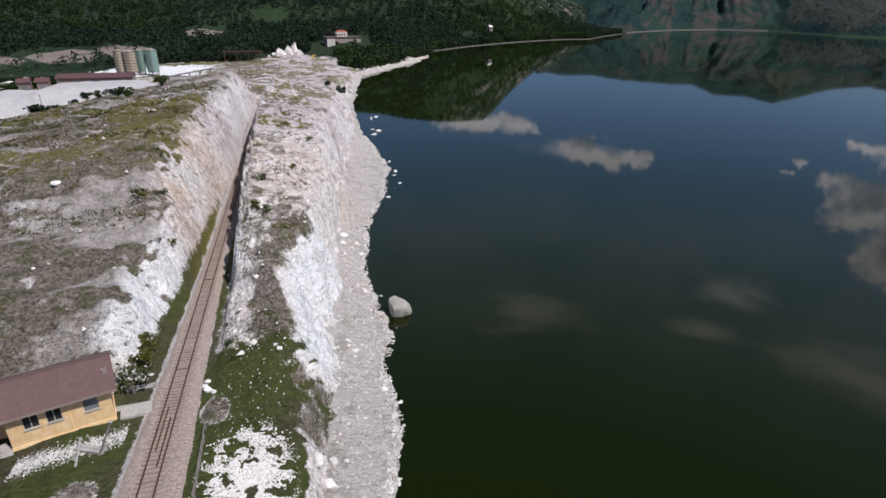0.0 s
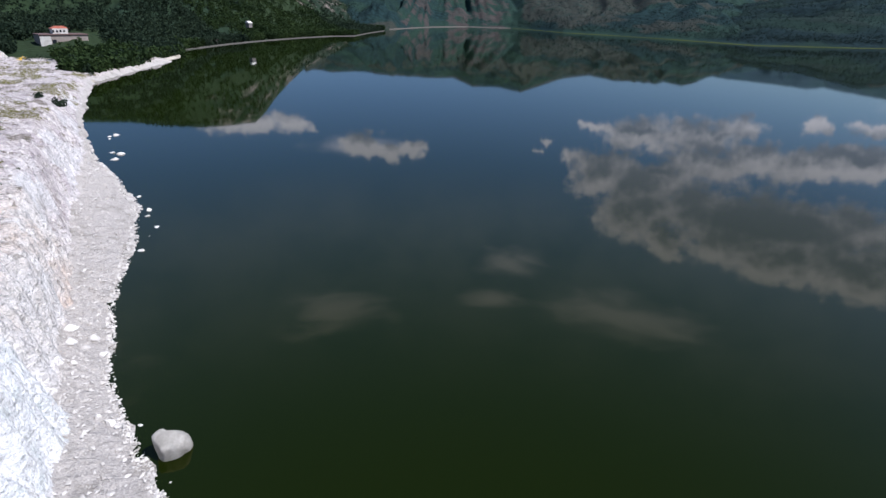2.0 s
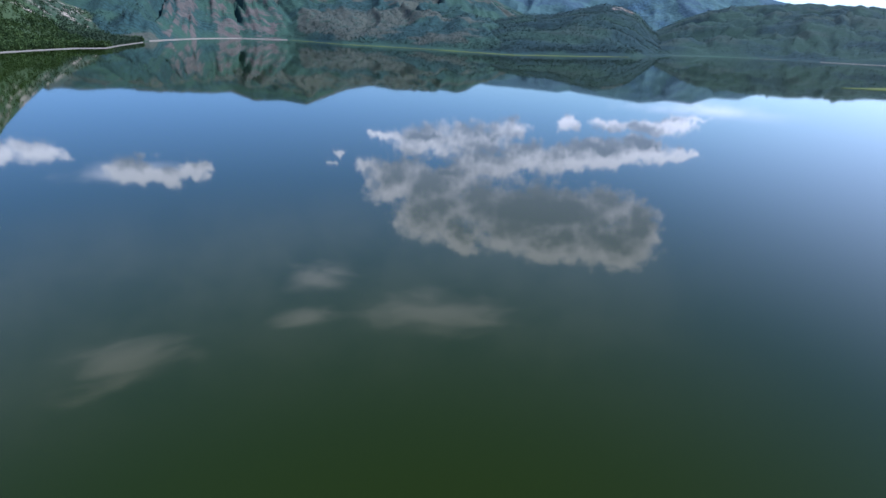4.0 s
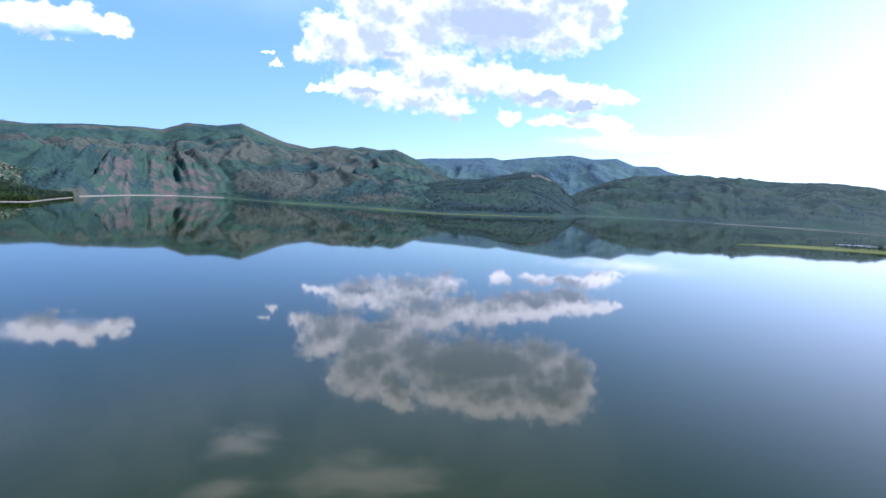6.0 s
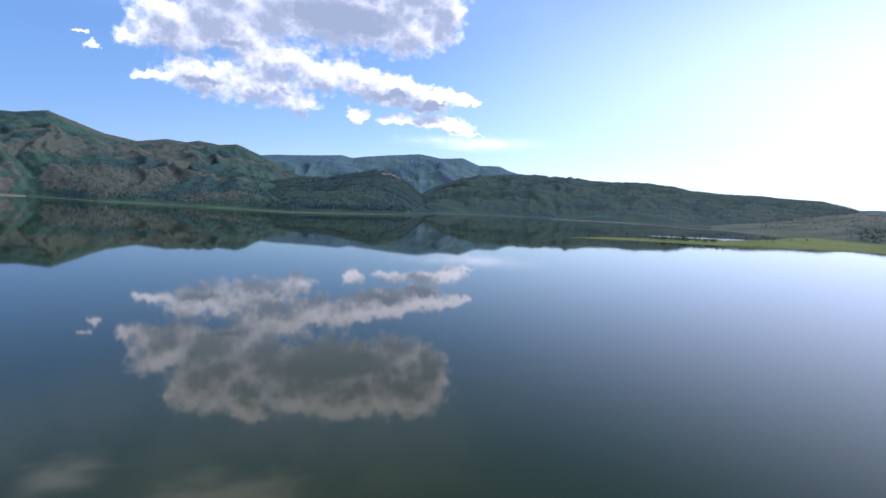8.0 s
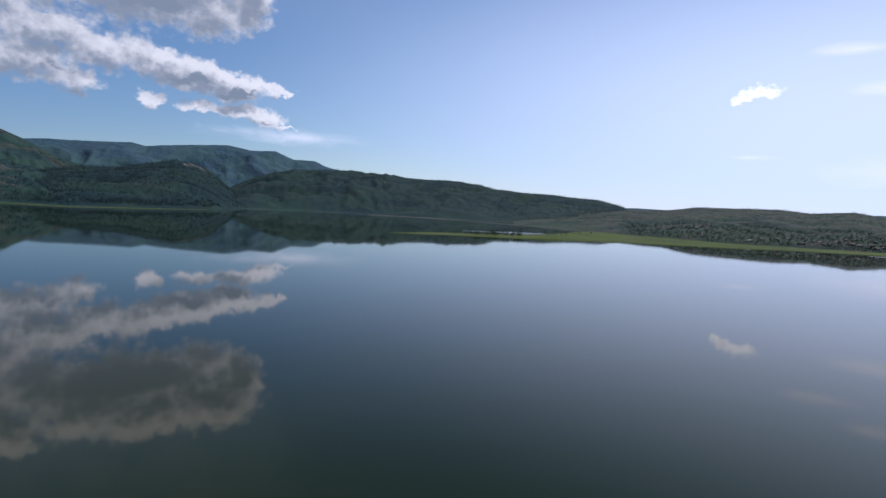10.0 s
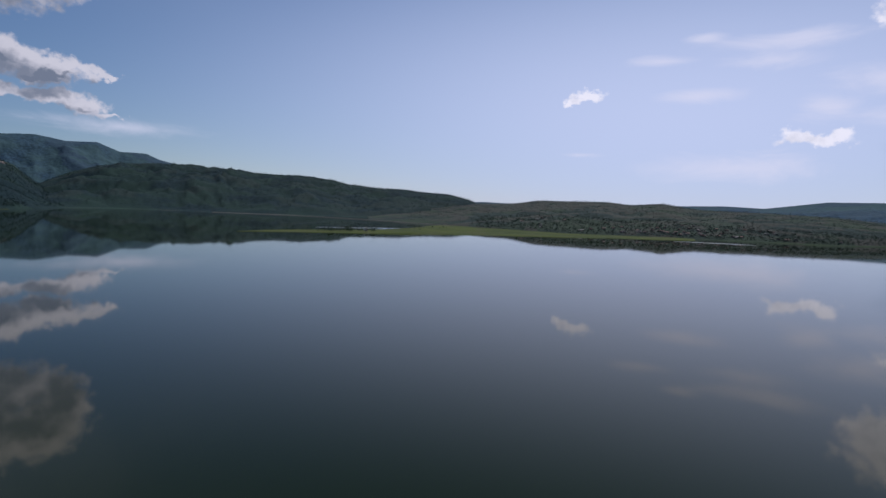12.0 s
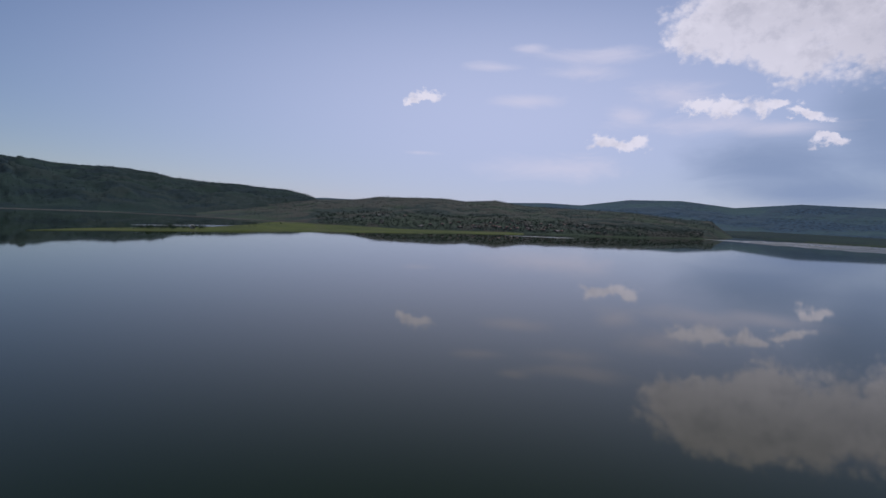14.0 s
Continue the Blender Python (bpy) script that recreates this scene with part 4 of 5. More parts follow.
def ballast():
    gy = np.concatenate([np.arange(-58, 150, 0.55), np.arange(150, 296, 2.0)])
    prof = np.array([(-3.4, -0.75), (-2.9, -0.28), (-2.1, 0.02), (-1.7, 0.05), (-1.3, 0.02), (-0.7, -0.04), (0, -0.05), (0.7, -0.04), (1.3, 0.02), (1.7, 0.05), (2.1, 0.02), (3.0, -0.25), (3.7, -0.75)])
    wide = np.interp(gy, [-60, 45, 60, 70, 100, 200, 420], [1.10, 1.08, 0.95, 0.85, 0.70, 0.62, 0.62])
    y, px = np.meshgrid(gy, prof[:, 0], indexing="ij")
    pz = np.tile(prof[:, 1], (len(gy), 1))
    x = px * wide[:, None] + 0.25 * (fbm(y * 0.4, px, 3, seed=91) - 0.5)
    z = RAIL_Z - 0.13 + pz + 0.09 * (fbm(x * 3, y * 3, 3, 0.6, seed=92) - 0.5)
    ob = sheet("ballast", x, y, z, {}, BALLAST)
    ob.parent = RAILWAY
    return tagged(ob, "pinkish crushed stone ballast", kind="stuff")


ballast()
bm = boxed((-0.042, 0.042, -58, 295, 0.115, 0.16), (-0.012, 0.012, -58, 295, 0.03, 0.115), (-0.07, 0.07, -58, 295, 0.0, 0.03))
rail_mesh = mesh_of("rail", bm, RUST)
for side in (-0.755, 0.755):
    part("rail", rail_mesh, RUST, RAILWAY, at=pose(side, 0, RAIL_Z - 0.02))


# ---- the station house ----
def house():
    ob = thing("station_house", "small ochre plastered railway house with brown roof", "house", (-22.6, 56.3, 9.6), 18.4)
    deep, high = 7.4, 4.35
    bm = bmesh.new()
    holes = [(-7.9, -6.55), (-5.9, -4.55), (-2.6, -1.2)]
    low, top = 2.15, 4.0
    xs = [-9.3] + [v for h in holes for v in h] + [0.0]
    for i in range(len(xs) - 1):
        if i % 2 == 0:
            box(bm, xs[i], xs[i + 1], 0, 0.4, 0, high)
        else:
            box(bm, xs[i], xs[i + 1], 0, 0.4, 0, low)
            box(bm, xs[i], xs[i + 1], 0, 0.4, top, high)
    box(bm, -0.4, 0, 0.4, deep, 0, high)
    box(bm, -9.3, -8.9, 0.4, 3.0, 0, high)
    box(bm, -17.5, -9.3, 2.6, 3.0, 0, high)
    box(bm, -17.5, -17.1, 3.0, deep, 0, high)
    box(bm, -17.1, -0.4, deep - 0.4, deep, 0, high)
    part("wall", bm, OCHRE, ob)
    part("pilaster", boxed((-3.95, -3.8, -0.06, -0.003, 0, high), bevel=0.01), OCHRE, ob)
    part("plinth", boxed((-9.35, 0.05, -0.07, -0.004, -0.6, 0.45), (0.004, 0.07, -0.004, deep, -0.6, 0.45), bevel=0.01), OCHRE, ob, "ochre plinth with flaking plaster")
    # gable ends and the two roof slopes
    ridge_y, ridge_h, eave = 3.5, 6.3, 4.32
    for x0 in (-0.4, -17.5):
        g = bmesh.new()
        pts = [g.verts.new((x0 + dx, y, z)) for dx in (0, 0.4) for y, z in ((0.02, high), (deep, high), (ridge_y, ridge_h - 0.12))]
        g.faces.new(pts[:3]), g.faces.new(pts[3:][::-1])
        for i in range(3):
            j = (i + 1) % 3
            g.faces.new((pts[i], pts[j], pts[j + 3], pts[i + 3]))
        part("gable", g, OCHRE, ob)
    r = bmesh.new()
    for y_eave in (-0.75, deep + 0.6):
        a = [(-18.2, y_eave, eave - 0.1), (0.8, y_eave, eave - 0.1), (0.8, ridge_y, ridge_h), (-18.2, ridge_y, ridge_h)]
        lo = [r.verts.new(p) for p in a]
        hi = [r.verts.new((p[0], p[1], p[2] + 0.12)) for p in a]
        r.faces.new(lo), r.faces.new(hi[::-1])
        for i in range(4):
            j = (i + 1) % 4
            r.faces.new((lo[i], lo[j], hi[j], hi[i]))
    roof = part("roof", r, ROOFING, ob, "brown sheet roof with standing seams")
    slope = math.atan2(ridge_h - eave + 0.1, ridge_y + 0.75)
    length = math.hypot(ridge_h - eave + 0.1, ridge_y + 0.75)
    seam = mesh_of("roof_seam", boxed((-0.02, 0.02, 0, length, 0.0, 0.035)), ROOFING)
    for i in range(6):
        part("roof_seam", seam, ROOFING, roof, at=pose(-17.9 + i * 3.4, -0.75, eave + 0.025, math.degrees(slope)))
    part("ridge_cap", boxed((-18.25, 0.85, ridge_y - 0.16, ridge_y + 0.16, ridge_h + 0.07, ridge_h + 0.17), bevel=0.03), ROOFING, roof)
    part("fascia", boxed((-18.2, 0.8, -0.80, -0.752, eave - 0.22, eave + 0.02)), TIMBER, roof, "dark timber fascia board")
    for i in range(3):
        part("roof_patch", boxed((-0.30, 0.22, 1.9 - 0.28 * i, 1.97 - 0.28 * i, 0, 0.03)), WHITE_TRIM, roof, "bare pale lath where the roof edge is torn", at=pose(0.4, 0.02, eave + 0.26 + 0.28, math.degrees(slope), 0, 14))
    for k, (x0, x1) in enumerate(holes):
        boarded = k == 2
        t = 0.05
        fr = boxed((x0, x0 + t, 0.08, 0.2, low, top), (x1 - t, x1, 0.08, 0.2, low, top), (x0 + t, x1 - t, 0.08, 0.2, top - t, top), (x0 + t, x1 - t, 0.08, 0.2, low, low + t))
        if not boarded:
            mid = (x0 + x1) / 2
            box(fr, mid - 0.04, mid + 0.04, 0.09, 0.19, low + t, top - t)
        w = part("window", fr, WHITE_TRIM, ob, "grey boarded window" if boarded else "dark broken window with a white mullion")
        part("sill", boxed((x0 - 0.1, x1 + 0.1, -0.12, 0.08, low - 0.12, low), bevel=0.02), WHITE_TRIM, w)
        if boarded:
            part("board", boxed((x0 + t, x1 - t, 0.11, 0.15, low + t, top - t)), BOARD, w)
        else:
            part("pane", boxed((x0 + t, mid - 0.04, 0.13, 0.145, low + t, top - t)), glass, w)
            part("pane", boxed((mid + 0.04, x1 - t, 0.13, 0.145, low + t, top - t)), glass, w)
    part("porch_floor", boxed((-17.0, -9.32, -0.6, 2.6, -0.5, 0.12), bevel=0.03), CONCRETE, ob, "grey concrete porch floor")
    return ob


house()
tagged(new("concrete_apron", mesh_of("concrete_apron", boxed((-0.0, 3.2, -0.6, 1.5, -0.5, 0.06), bevel=0.05), CONCRETE)), "cracked grey concrete apron beside the house", "paving").matrix_basis = pose(-22.3, 56.6, 9.75, 0, 0, 12)

# slabs from the house to the track
slab_group = "concrete crossing slabs"
for x, y, ln, tn, h in ((-23.6, 61.6, 4.0, 6, 0.22), (-24.0, 58.0, 4.2, 3, 0.22), (-25.3, 52.3, 3.2, -24, 0.3)):
    ob = thing("crossing_slab", "long grey concrete slab laid across the trackside ditch", "slab", (x, y, ground_z(x + ln / 2, y) + 0.05), tn, slab_group)
    part("beam", boxed((0, ln, -0.42, -0.03, 0, h), bevel=0.03), CONCRETE, ob)
    part("beam", boxed((0, ln, 0.03, 0.42, 0, h * 0.95), bevel=0.03), CONCRETE, ob)


# board crossings between the rails
def crossing(y0, boards):
    ob = thing("board_crossing", "dark timber crossing boards between the rails", "crossing", (RAIL_X, y0, RAIL_Z), 0, "track crossings")
    for i in range(boards):
        part("board", boxed((-0.62, 0.62, i * 0.27, i * 0.27 + 0.24, 0.02, 0.11), bevel=0.015), TIMBER, ob)


crossing(64.5, 6)
crossing(90.6, 2)
for x, y0, y1 in ((-0.25, 50.0, 57.0), (0.30, 47.5, 55.0)):
    ob = thing("guard_rail", "short rusty guard rail lying between the rails", "rail", (RAIL_X + x, y0, RAIL_Z + 0.01), 0, "guard rails")
    part("bar", boxed((-0.035, 0.035, 0, y1 - y0, 0.09, 0.14), (-0.06, 0.06, 0, y1 - y0, 0, 0.03), (-0.012, 0.012, 0, y1 - y0, 0.03, 0.09)), RUST, ob)

# a low timber edging along the lake side of the ballast
edging = thing("timber_edging", "broken grey timber edging beside the ballast", "edging", (-12.7, 42.5, 9.35), 1.0)
for i in range(6):
    part("post", boxed((-0.08, 0.08, i * 2.0 - 0.08, i * 2.0 + 0.08, -0.3, 0.85), bevel=0.015), GREYWOOD, edging)
part("plank", boxed((-0.14, -0.085, -0.2, 10.2, 0.35, 0.62), bevel=0.01), GREYWOOD, edging)
part("plank", boxed((0.085, 0.14, -0.2, 8.3, 0.55, 0.8), bevel=0.01), GREYWOOD, edging)

# leaning posts beside the track
for x, y, h, lean_x, lean_y in ((-23.0, 50.9, 6.0, 14, 26), (-24.6, 49.2, 3.0, -40, 10)):
    ob = thing("signal_post", "leaning grey concrete post in the grass", "post", (x, y, ground_z(x, y) - 0.3), 0, "old trackside posts")
    ob.rotation_euler = (radians(lean_x), radians(lean_y), 0)
    part("shaft", tube(bmesh.new(), (0, 0, 0), (0, 0, h), 0.13, 0.09, 8), CONCRETE, ob)
    part("cap", boxed((-0.16, 0.16, -0.16, 0.16, h, h + 0.1), bevel=0.02), CONCRETE, ob)

# ---- bushes and small trees on the near shore ----
bush("small white-blossoming tree beside the house", (-21.9, 61.0, 9.6), 4.0, 3.0, LEAF_BLOSSOM, 1, "tree", leaves=360, trunk=0.9)
bush("thin olive green tree at the foot of the cutting", (-21.9, 69.5, 9.7), 3.8, 2.0, LEAF_DRY, 2, "tree", leaves=420, trunk=0.8)
bush("thin olive green tree at the foot of the cutting", (-21.2, 66.2, 9.6), 3.2, 1.8, LEAF_DRY, 3, "tree", leaves=320, trunk=0.8)
for i, (x, y, w, h) in enumerate(((-22.1, 91.8, 2.0, 1.2), (-23.4, 90.2, 1.5, 0.9), (-27, 101, 3.2, 1.6), (-24.5, 104, 2.6, 1.2), (-2.6, 129, 3.0, 1.2), (-8.4, 114.6, 3.2, 1.0), (-9.2, 102, 3.4, 1.1), (-7.2, 99.5, 2.6, 1.0), (2.5, 154, 2.6, 1.4), (6.0, 171, 2.4, 1.3), (-4, 166, 2.6, 1.2), (-11.6, 67.6, 1.6, 1.0), (-12.5, 72, 1.4, 0.9))):
    bush("low green shrub rooted in the pale rock", (x, y, ground_z(x, y) - 0.1), w, h, LEAF if i % 2 else LEAF_DRY, 20 + i, group="shrubs on the rock", leaves=180)
for i, (x, y, w, h) in enumerate(((-58, 222, 5.5, 3.6), (-64, 236, 5, 4), (-70, 246, 4.5, 3), (-76, 252, 5, 3.4), (-82, 258, 5, 3), (-88, 262, 5, 3), (-50, 240, 6, 4.5), (22.3, 313, 7, 4), (18, 322, 6, 3.5), (-104, 275, 7, 4), (-96, 248, 10, 4), (-108, 240, 8, 4))):
    bush("dark bushy shrub at the edge of the white spoil", (x, y, ground_z(x, y) - 0.2), w, h, LEAF_DARK if i % 3 else LEAF, 60 + i, group="shrubs along the plateau edge", leaves=420)

# ---- boulders ----
rng = np.random.default_rng(5)
part_of = thing("lake_boulder", "big pale angular boulder standing in the lake", "boulder", (14.8, 89.0, -0.9), 20)
part("stone", rock_bm(rng, (2.7, 2.4, 4.4), 16, 4), BOULDER, part_of, smooth_shade=True)
rock_meshes = [mesh_of("stone", rock_bm(np.random.default_rng(100 + i), (1, 0.85, 0.6), 8, 2), STONE if i % 3 else WHITE_STONE) for i in range(7)]
spots = [(5.5, 75.5, 1.2), (6.6, 77.3, 0.8), (4.6, 77.6, 0.9), (5.2, 73.9, 0.6), (11.4, 80.0, 0.8), (13.6, 83.6, 0.7), (12.6, 96.2, 0.9), (13.8, 97.4, 0.7), (9.6, 97.8, 1.3), (8.4, 99.5, 1.1), (10.4, 63.5, 0.7), (9.2, 60.8, 0.9), (8.6, 66.0, 0.8), (-1.4, 49.8, 1.5), (-0.4, 48.3, 1.2), (0.4, 51.5, 0.9), (-0.8, 44.6, 1.3), (7.5, 120, 1.6), (9, 118, 1.3), (10.6, 121, 1.4), (8, 124, 1.7), (11.2, 116.5, 1.2), (12.6, 122, 1.0), (7.2, 113, 1.0), (30.5, 172, 1.6), (29.6, 182, 1.4), (31.5, 186, 1.8), (30.8, 200, 1.3), (27.6, 240, 2.2), (32, 250, 3.0), (35.8, 258.5, 4.2), (33, 262, 3.0), (40, 294, 3.6), (37.5, 293, 2.4), (36, 288, 2.0), (24, 158, 1.2), (27.5, 166, 1.1), (-14.0, 60.5, 0.7), (-13.4, 59.6, 0.9), (-13.8, 61.5, 0.6), (-12.8, 58.9, 0.5)]
for i, (x, y, size) in enumerate(spots):
    size *= 0.65 if y > 235 or 70 < y < 130 else 0.85
    ob = new("boulder", rock_meshes[i % 7] if x > -10 else rock_meshes[0])
    ob.matrix_basis = Matrix.LocRotScale((x, y, max(ground_z(x, y), -0.3) + size * (0.15 if y < 165 else 0.0)), Euler((rng.normal() * 0.3, rng.normal() * 0.3, rng.random() * 6)), (size, size * 0.9, size * 0.55) if y > 165 else (size, size, size))
    tagged(ob, "pale broken boulder on the gravel shore" if x > -10 else "white boulder at the edge of the ballast", "boulder", "shore boulders" if x > -10 else "trackside boulders")


block = new("boulder", rock_meshes[3])
block.matrix_basis = Matrix.LocRotScale((-41.5, 105.6, ground_z(-41.5, 105.6) + 0.5), Euler((0.1, 0.2, 0.7)), (1.0, 0.75, 0.9))
tagged(block, "lone white block lying on the grassy plateau", "boulder")


# ---- loose stones ----
def stones(name, label, xs, ys, sizes, mat, seed, category="stones", sink=0.25, zs=None):
    """Many small angular stones joined in one mesh."""
    r = np.random.default_rng(seed)
    base = np.array([(1, 0, 0), (-1, 0, 0), (0, 1, 0), (0, -1, 0), (0, 0, 1), (0, 0, -1)], float)
    tris = np.array([(0, 2, 4), (2, 1, 4), (1, 3, 4), (3, 0, 4), (2, 0, 5), (1, 2, 5), (3, 1, 5), (0, 3, 5)])
    n = len(xs)
    z = near_height(xs[None, :], ys[None, :])[0][0] if zs is None else zs
    a = r.random(n) * 6.28
    p = base[None] * (0.55 + 0.6 * r.random((n, 6, 1))) * np.array([1, 0.8, 0.6]) * sizes[:, None, None] + 0.22 * sizes[:, None, None] * r.normal(size=(n, 6, 3))
    px = p[..., 0] * np.cos(a)[:, None] - p[..., 1] * np.sin(a)[:, None] + xs[:, None]
    py = p[..., 0] * np.sin(a)[:, None] + p[..., 1] * np.cos(a)[:, None] + ys[:, None]
    pz = p[..., 2] + z[:, None] + sizes[:, None] * sink
    me = bpy.data.meshes.new(name)
    me.from_pydata(np.stack([px, py, pz], -1).reshape(-1, 3).tolist(), [], (tris[None] + 6 * np.arange(n)[:, None, None]).reshape(-1, 3).tolist())
    me.materials.append(mat)
    return tagged(new(name, me), label, category, kind="stuff")


rng = np.random.default_rng(9)
n = 9000
ys = 28 + 250 * rng.random(n) ** 1.6
u = rng.random(n)
u = np.where(rng.random(n) < 0.55, 1 - 0.18 * u, u)
xs = cliff_foot(ys) + (water_edge(ys) + 0.8 - cliff_foot(ys)) * u
stones("shore_stones", "grey and white stones strewn over the gravel beach", xs, ys, 0.08 + 0.34 * rng.random(n) ** 5 + ys * 0.0006, STONE, 10)
n = 1000
ys = 64 + 190 * rng.random(n) ** 1.3
xt, zt = cliff_top(ys)
xs = np.where(rng.random(n) < 0.6, -12 + (xt + 12) * rng.random(n), -24 - 36 * rng.random(n))
stones("scattered_rubble", "broken white rock lying over the ridge tops", xs, ys, 0.10 + 0.6 * rng.random(n) ** 5, STONE, 11)
# heap of white rubble in the meadow, with tufts of grass between
n = 26000
a, r = rng.random(n) * 6.283, rng.random(n) ** 0.6
xs, ys = -8.0 + 4.2 * r * np.cos(a) + 0.5 * rng.normal(size=n), 44.0 + 8.5 * r * np.sin(a) + 0.6 * rng.normal(size=n)
keep = fbm(xs * 0.9, ys * 0.9, 4, 0.6, seed=71) + 0.10 * (1 - r) > 0.49
xs, ys = xs[keep], ys[keep]
stones("white_rubble", "bright white broken stone spread over the grass", xs, ys, 0.045 + 0.085 * rng.random(len(xs)), WHITE_STONE, 12)
n = 5000
xs, ys = -30.5 + 9.5 * rng.random(n), 0.0
ys = 53.0 + (xs + 22.6) * 0.33 + rng.normal(size=n) * 0.7
stones("house_rubble", "white plaster rubble along the foot of the house", xs, ys, 0.03 + 0.11 * rng.random(n) ** 3, WHITE_STONE, 13)
n = 200
xs, ys = -12 + 8 * rng.random(n), 50 + 16 * rng.random(n)
stones("meadow_stones", "scattered pale stones in the meadow", xs, ys, 0.05 + 0.16 * rng.random(n) ** 3, WHITE_STONE, 14)


def tufts(name, label, xs, ys, mat, seed, size=0.22, per=5):
    """Grass tufts: a few upright blades each, joined."""
    r = np.random.default_rng(seed)
    n = len(xs)
    z = near_height(xs[None, :], ys[None, :])[0][0]
    k = n * per
    cx, cy, cz = (np.repeat(v, per) for v in (xs, ys, z))
    cx, cy = cx + r.normal(size=k) * size * 0.6, cy + r.normal(size=k) * size * 0.6
    a, h, w = r.random(k) * 6.28, size * (0.6 + 1.2 * r.random(k)), size * 0.22
    lean = r.normal(size=(k, 2)) * size * 0.6
    p0 = np.stack([cx - w * np.cos(a), cy - w * np.sin(a), cz - 0.05], -1)
    p1 = np.stack([cx + w * np.cos(a), cy + w * np.sin(a), cz - 0.05], -1)
    p2 = np.stack([cx + lean[:, 0], cy + lean[:, 1], cz + h], -1)
    me = bpy.data.meshes.new(name)
    me.from_pydata(np.stack([p0, p1, p2], 1).reshape(-1, 3).tolist(), [], np.arange(3 * k).reshape(-1, 3).tolist())
    me.materials.append(mat)
    return tagged(new(name, me), label, "grass", kind="stuff")


n = 8000
ys = 26 + 46 * rng.random(n)
side = rng.random(n) < 0.5
xs = np.where(side, -13 + 9.5 * rng.random(n), -21.5 - 16 * rng.random(n))
tufts("meadow_grass", "rough green meadow grass beside the track", xs, ys, TURF, 15, 0.13, 5)
n = 9000
ys = 92 + 130 * rng.random(n)
xs = np.where(rng.random(n) < 0.10, -11 + 12 * rng.random(n), -26 - 60 * rng.random(n))
keep = fbm(xs * 0.05, ys * 0.16, 4, 0.6, seed=131) > 0.5
tufts("dry_grass", "dry yellow-green grass on the plateau", xs[keep], ys[keep], LEAF_DRY, 16, 0.40, 5)


# ---- woods, shores and buildings further off ----
def polar(b, r):
    return HUB[0] + r * math.sin(radians(b)), HUB[1] + r * math.cos(radians(b))


def land_points(name, b, u):
    """Places on a hill at bearings b and at u (0 foot, 1 crest)."""
    bs, us, x, y, z = LAND[name]
    fb, fu = np.interp(b, bs, np.arange(len(bs))), np.interp(u, us, np.arange(len(us)))
    i, j = np.clip(fb.astype(int), 0, len(bs) - 2), np.clip(fu.astype(int), 0, len(us) - 2)
    p, q = fb - i, fu - j
    return [a[i, j] * (1 - p) * (1 - q) + a[i + 1, j] * p * (1 - q) + a[i, j + 1] * (1 - p) * q + a[i + 1, j + 1] * p * q for a in (x, y, z)]


def wood(name, label, pts, height, mat, seed, clumps=16, slim=0.42, base=0.12):
    """Far trees joined in one mesh: each a tapering cluster of leaf clumps of uneven outline."""
    r = np.random.default_rng(seed)
    x, y, z = pts
    n = len(x)
    h = height * (0.55 + 0.9 * r.random(n))
    t = base + (1 - base) * r.random((n, clumps))
    wide = slim * h[:, None] * np.sqrt(np.clip(np.sin(np.pi * np.clip(t * 0.88 + 0.1, 0, 1)), 0, 1)) * (0.35 + 0.75 * r.random((n, clumps)))
    a = r.random((n, clumps)) * 6.283
    cx, cy, cz = x[:, None] + wide * np.cos(a), y[:, None] + wide * np.sin(a), z[:, None] + t * h[:, None]
    mid = np.stack([cx, cy, cz], -1).reshape(-1, 3)
    k = len(mid)
    u = r.normal(size=(k, 3))
    u /= np.linalg.norm(u, axis=1)[:, None]
    v = np.cross(u, r.normal(size=(k, 3)))
    v /= np.linalg.norm(v, axis=1)[:, None]
    s = (np.repeat(h, clumps) * (0.085 + 0.085 * r.random(k)))[:, None]
    p = np.stack([mid - u * s, mid + v * s * 0.8, mid + u * s, mid - v * s * 0.8], 1).reshape(-1, 3)
    me = bpy.data.meshes.new(name)
    me.from_pydata(p.tolist(), [], np.arange(4 * k).reshape(-1, 4).tolist())
    me.materials.append(mat)
    return tagged(new(name, me), label, "trees", kind="stuff")


rng = np.random.default_rng(21)
n = 24000
b, u = -32 + 63 * rng.random(n), 0.012 + 0.9 * rng.random(n) ** 1.8
x, y, z = land_points("wooded_hill", b, u)
thick = fbm(x * 0.006, y * 0.006, 4, seed=51)
open_quarry = (b < 1) & (u < 0.05)
bare_ground = (clearing(b, u) > 0.1) | (clearing(b, u + 0.02) > 0.3) | (clearing(b, u + 0.04) > 0.5)
crag_yard = ((np.abs(x - 2) < 42) & (y > 530) & (y < 668)) | ((np.abs(x - 56) < 38) & (y > 650) & (y < 745))
keep = (thick > 0.22) & ~open_quarry & ~(bare_ground & (rng.random(n) < 0.95)) & ~((b > 12) & (u > 0.4) & (rng.random(n) < 0.6)) & ~crag_yard & ~((np.hypot(x + 110, y - 860) < 60) & (rng.random(n) < 0.85))
light = (fbm(x * 0.004 + 5, y * 0.004, 3, seed=52) + 0.10 * smooth(b, 8, 14) > 0.55)
for sel, mat, nm, lb in ((keep & ~light, LEAF_DARK, "dark_wood", "dense dark green wood on the hillside"), (keep & light, LEAF_SPRING, "light_wood", "fresh green broadleaf wood near the shore")):
    wood(nm, lb, [a[sel] for a in (x, y, z)], 8.5, mat, 31, clumps=26)
n = 1800
b, u = -34 + 46 * rng.random(n), 0.004 + 0.09 * rng.random(n)
x, y, z = land_points("wooded_hill", b, u)
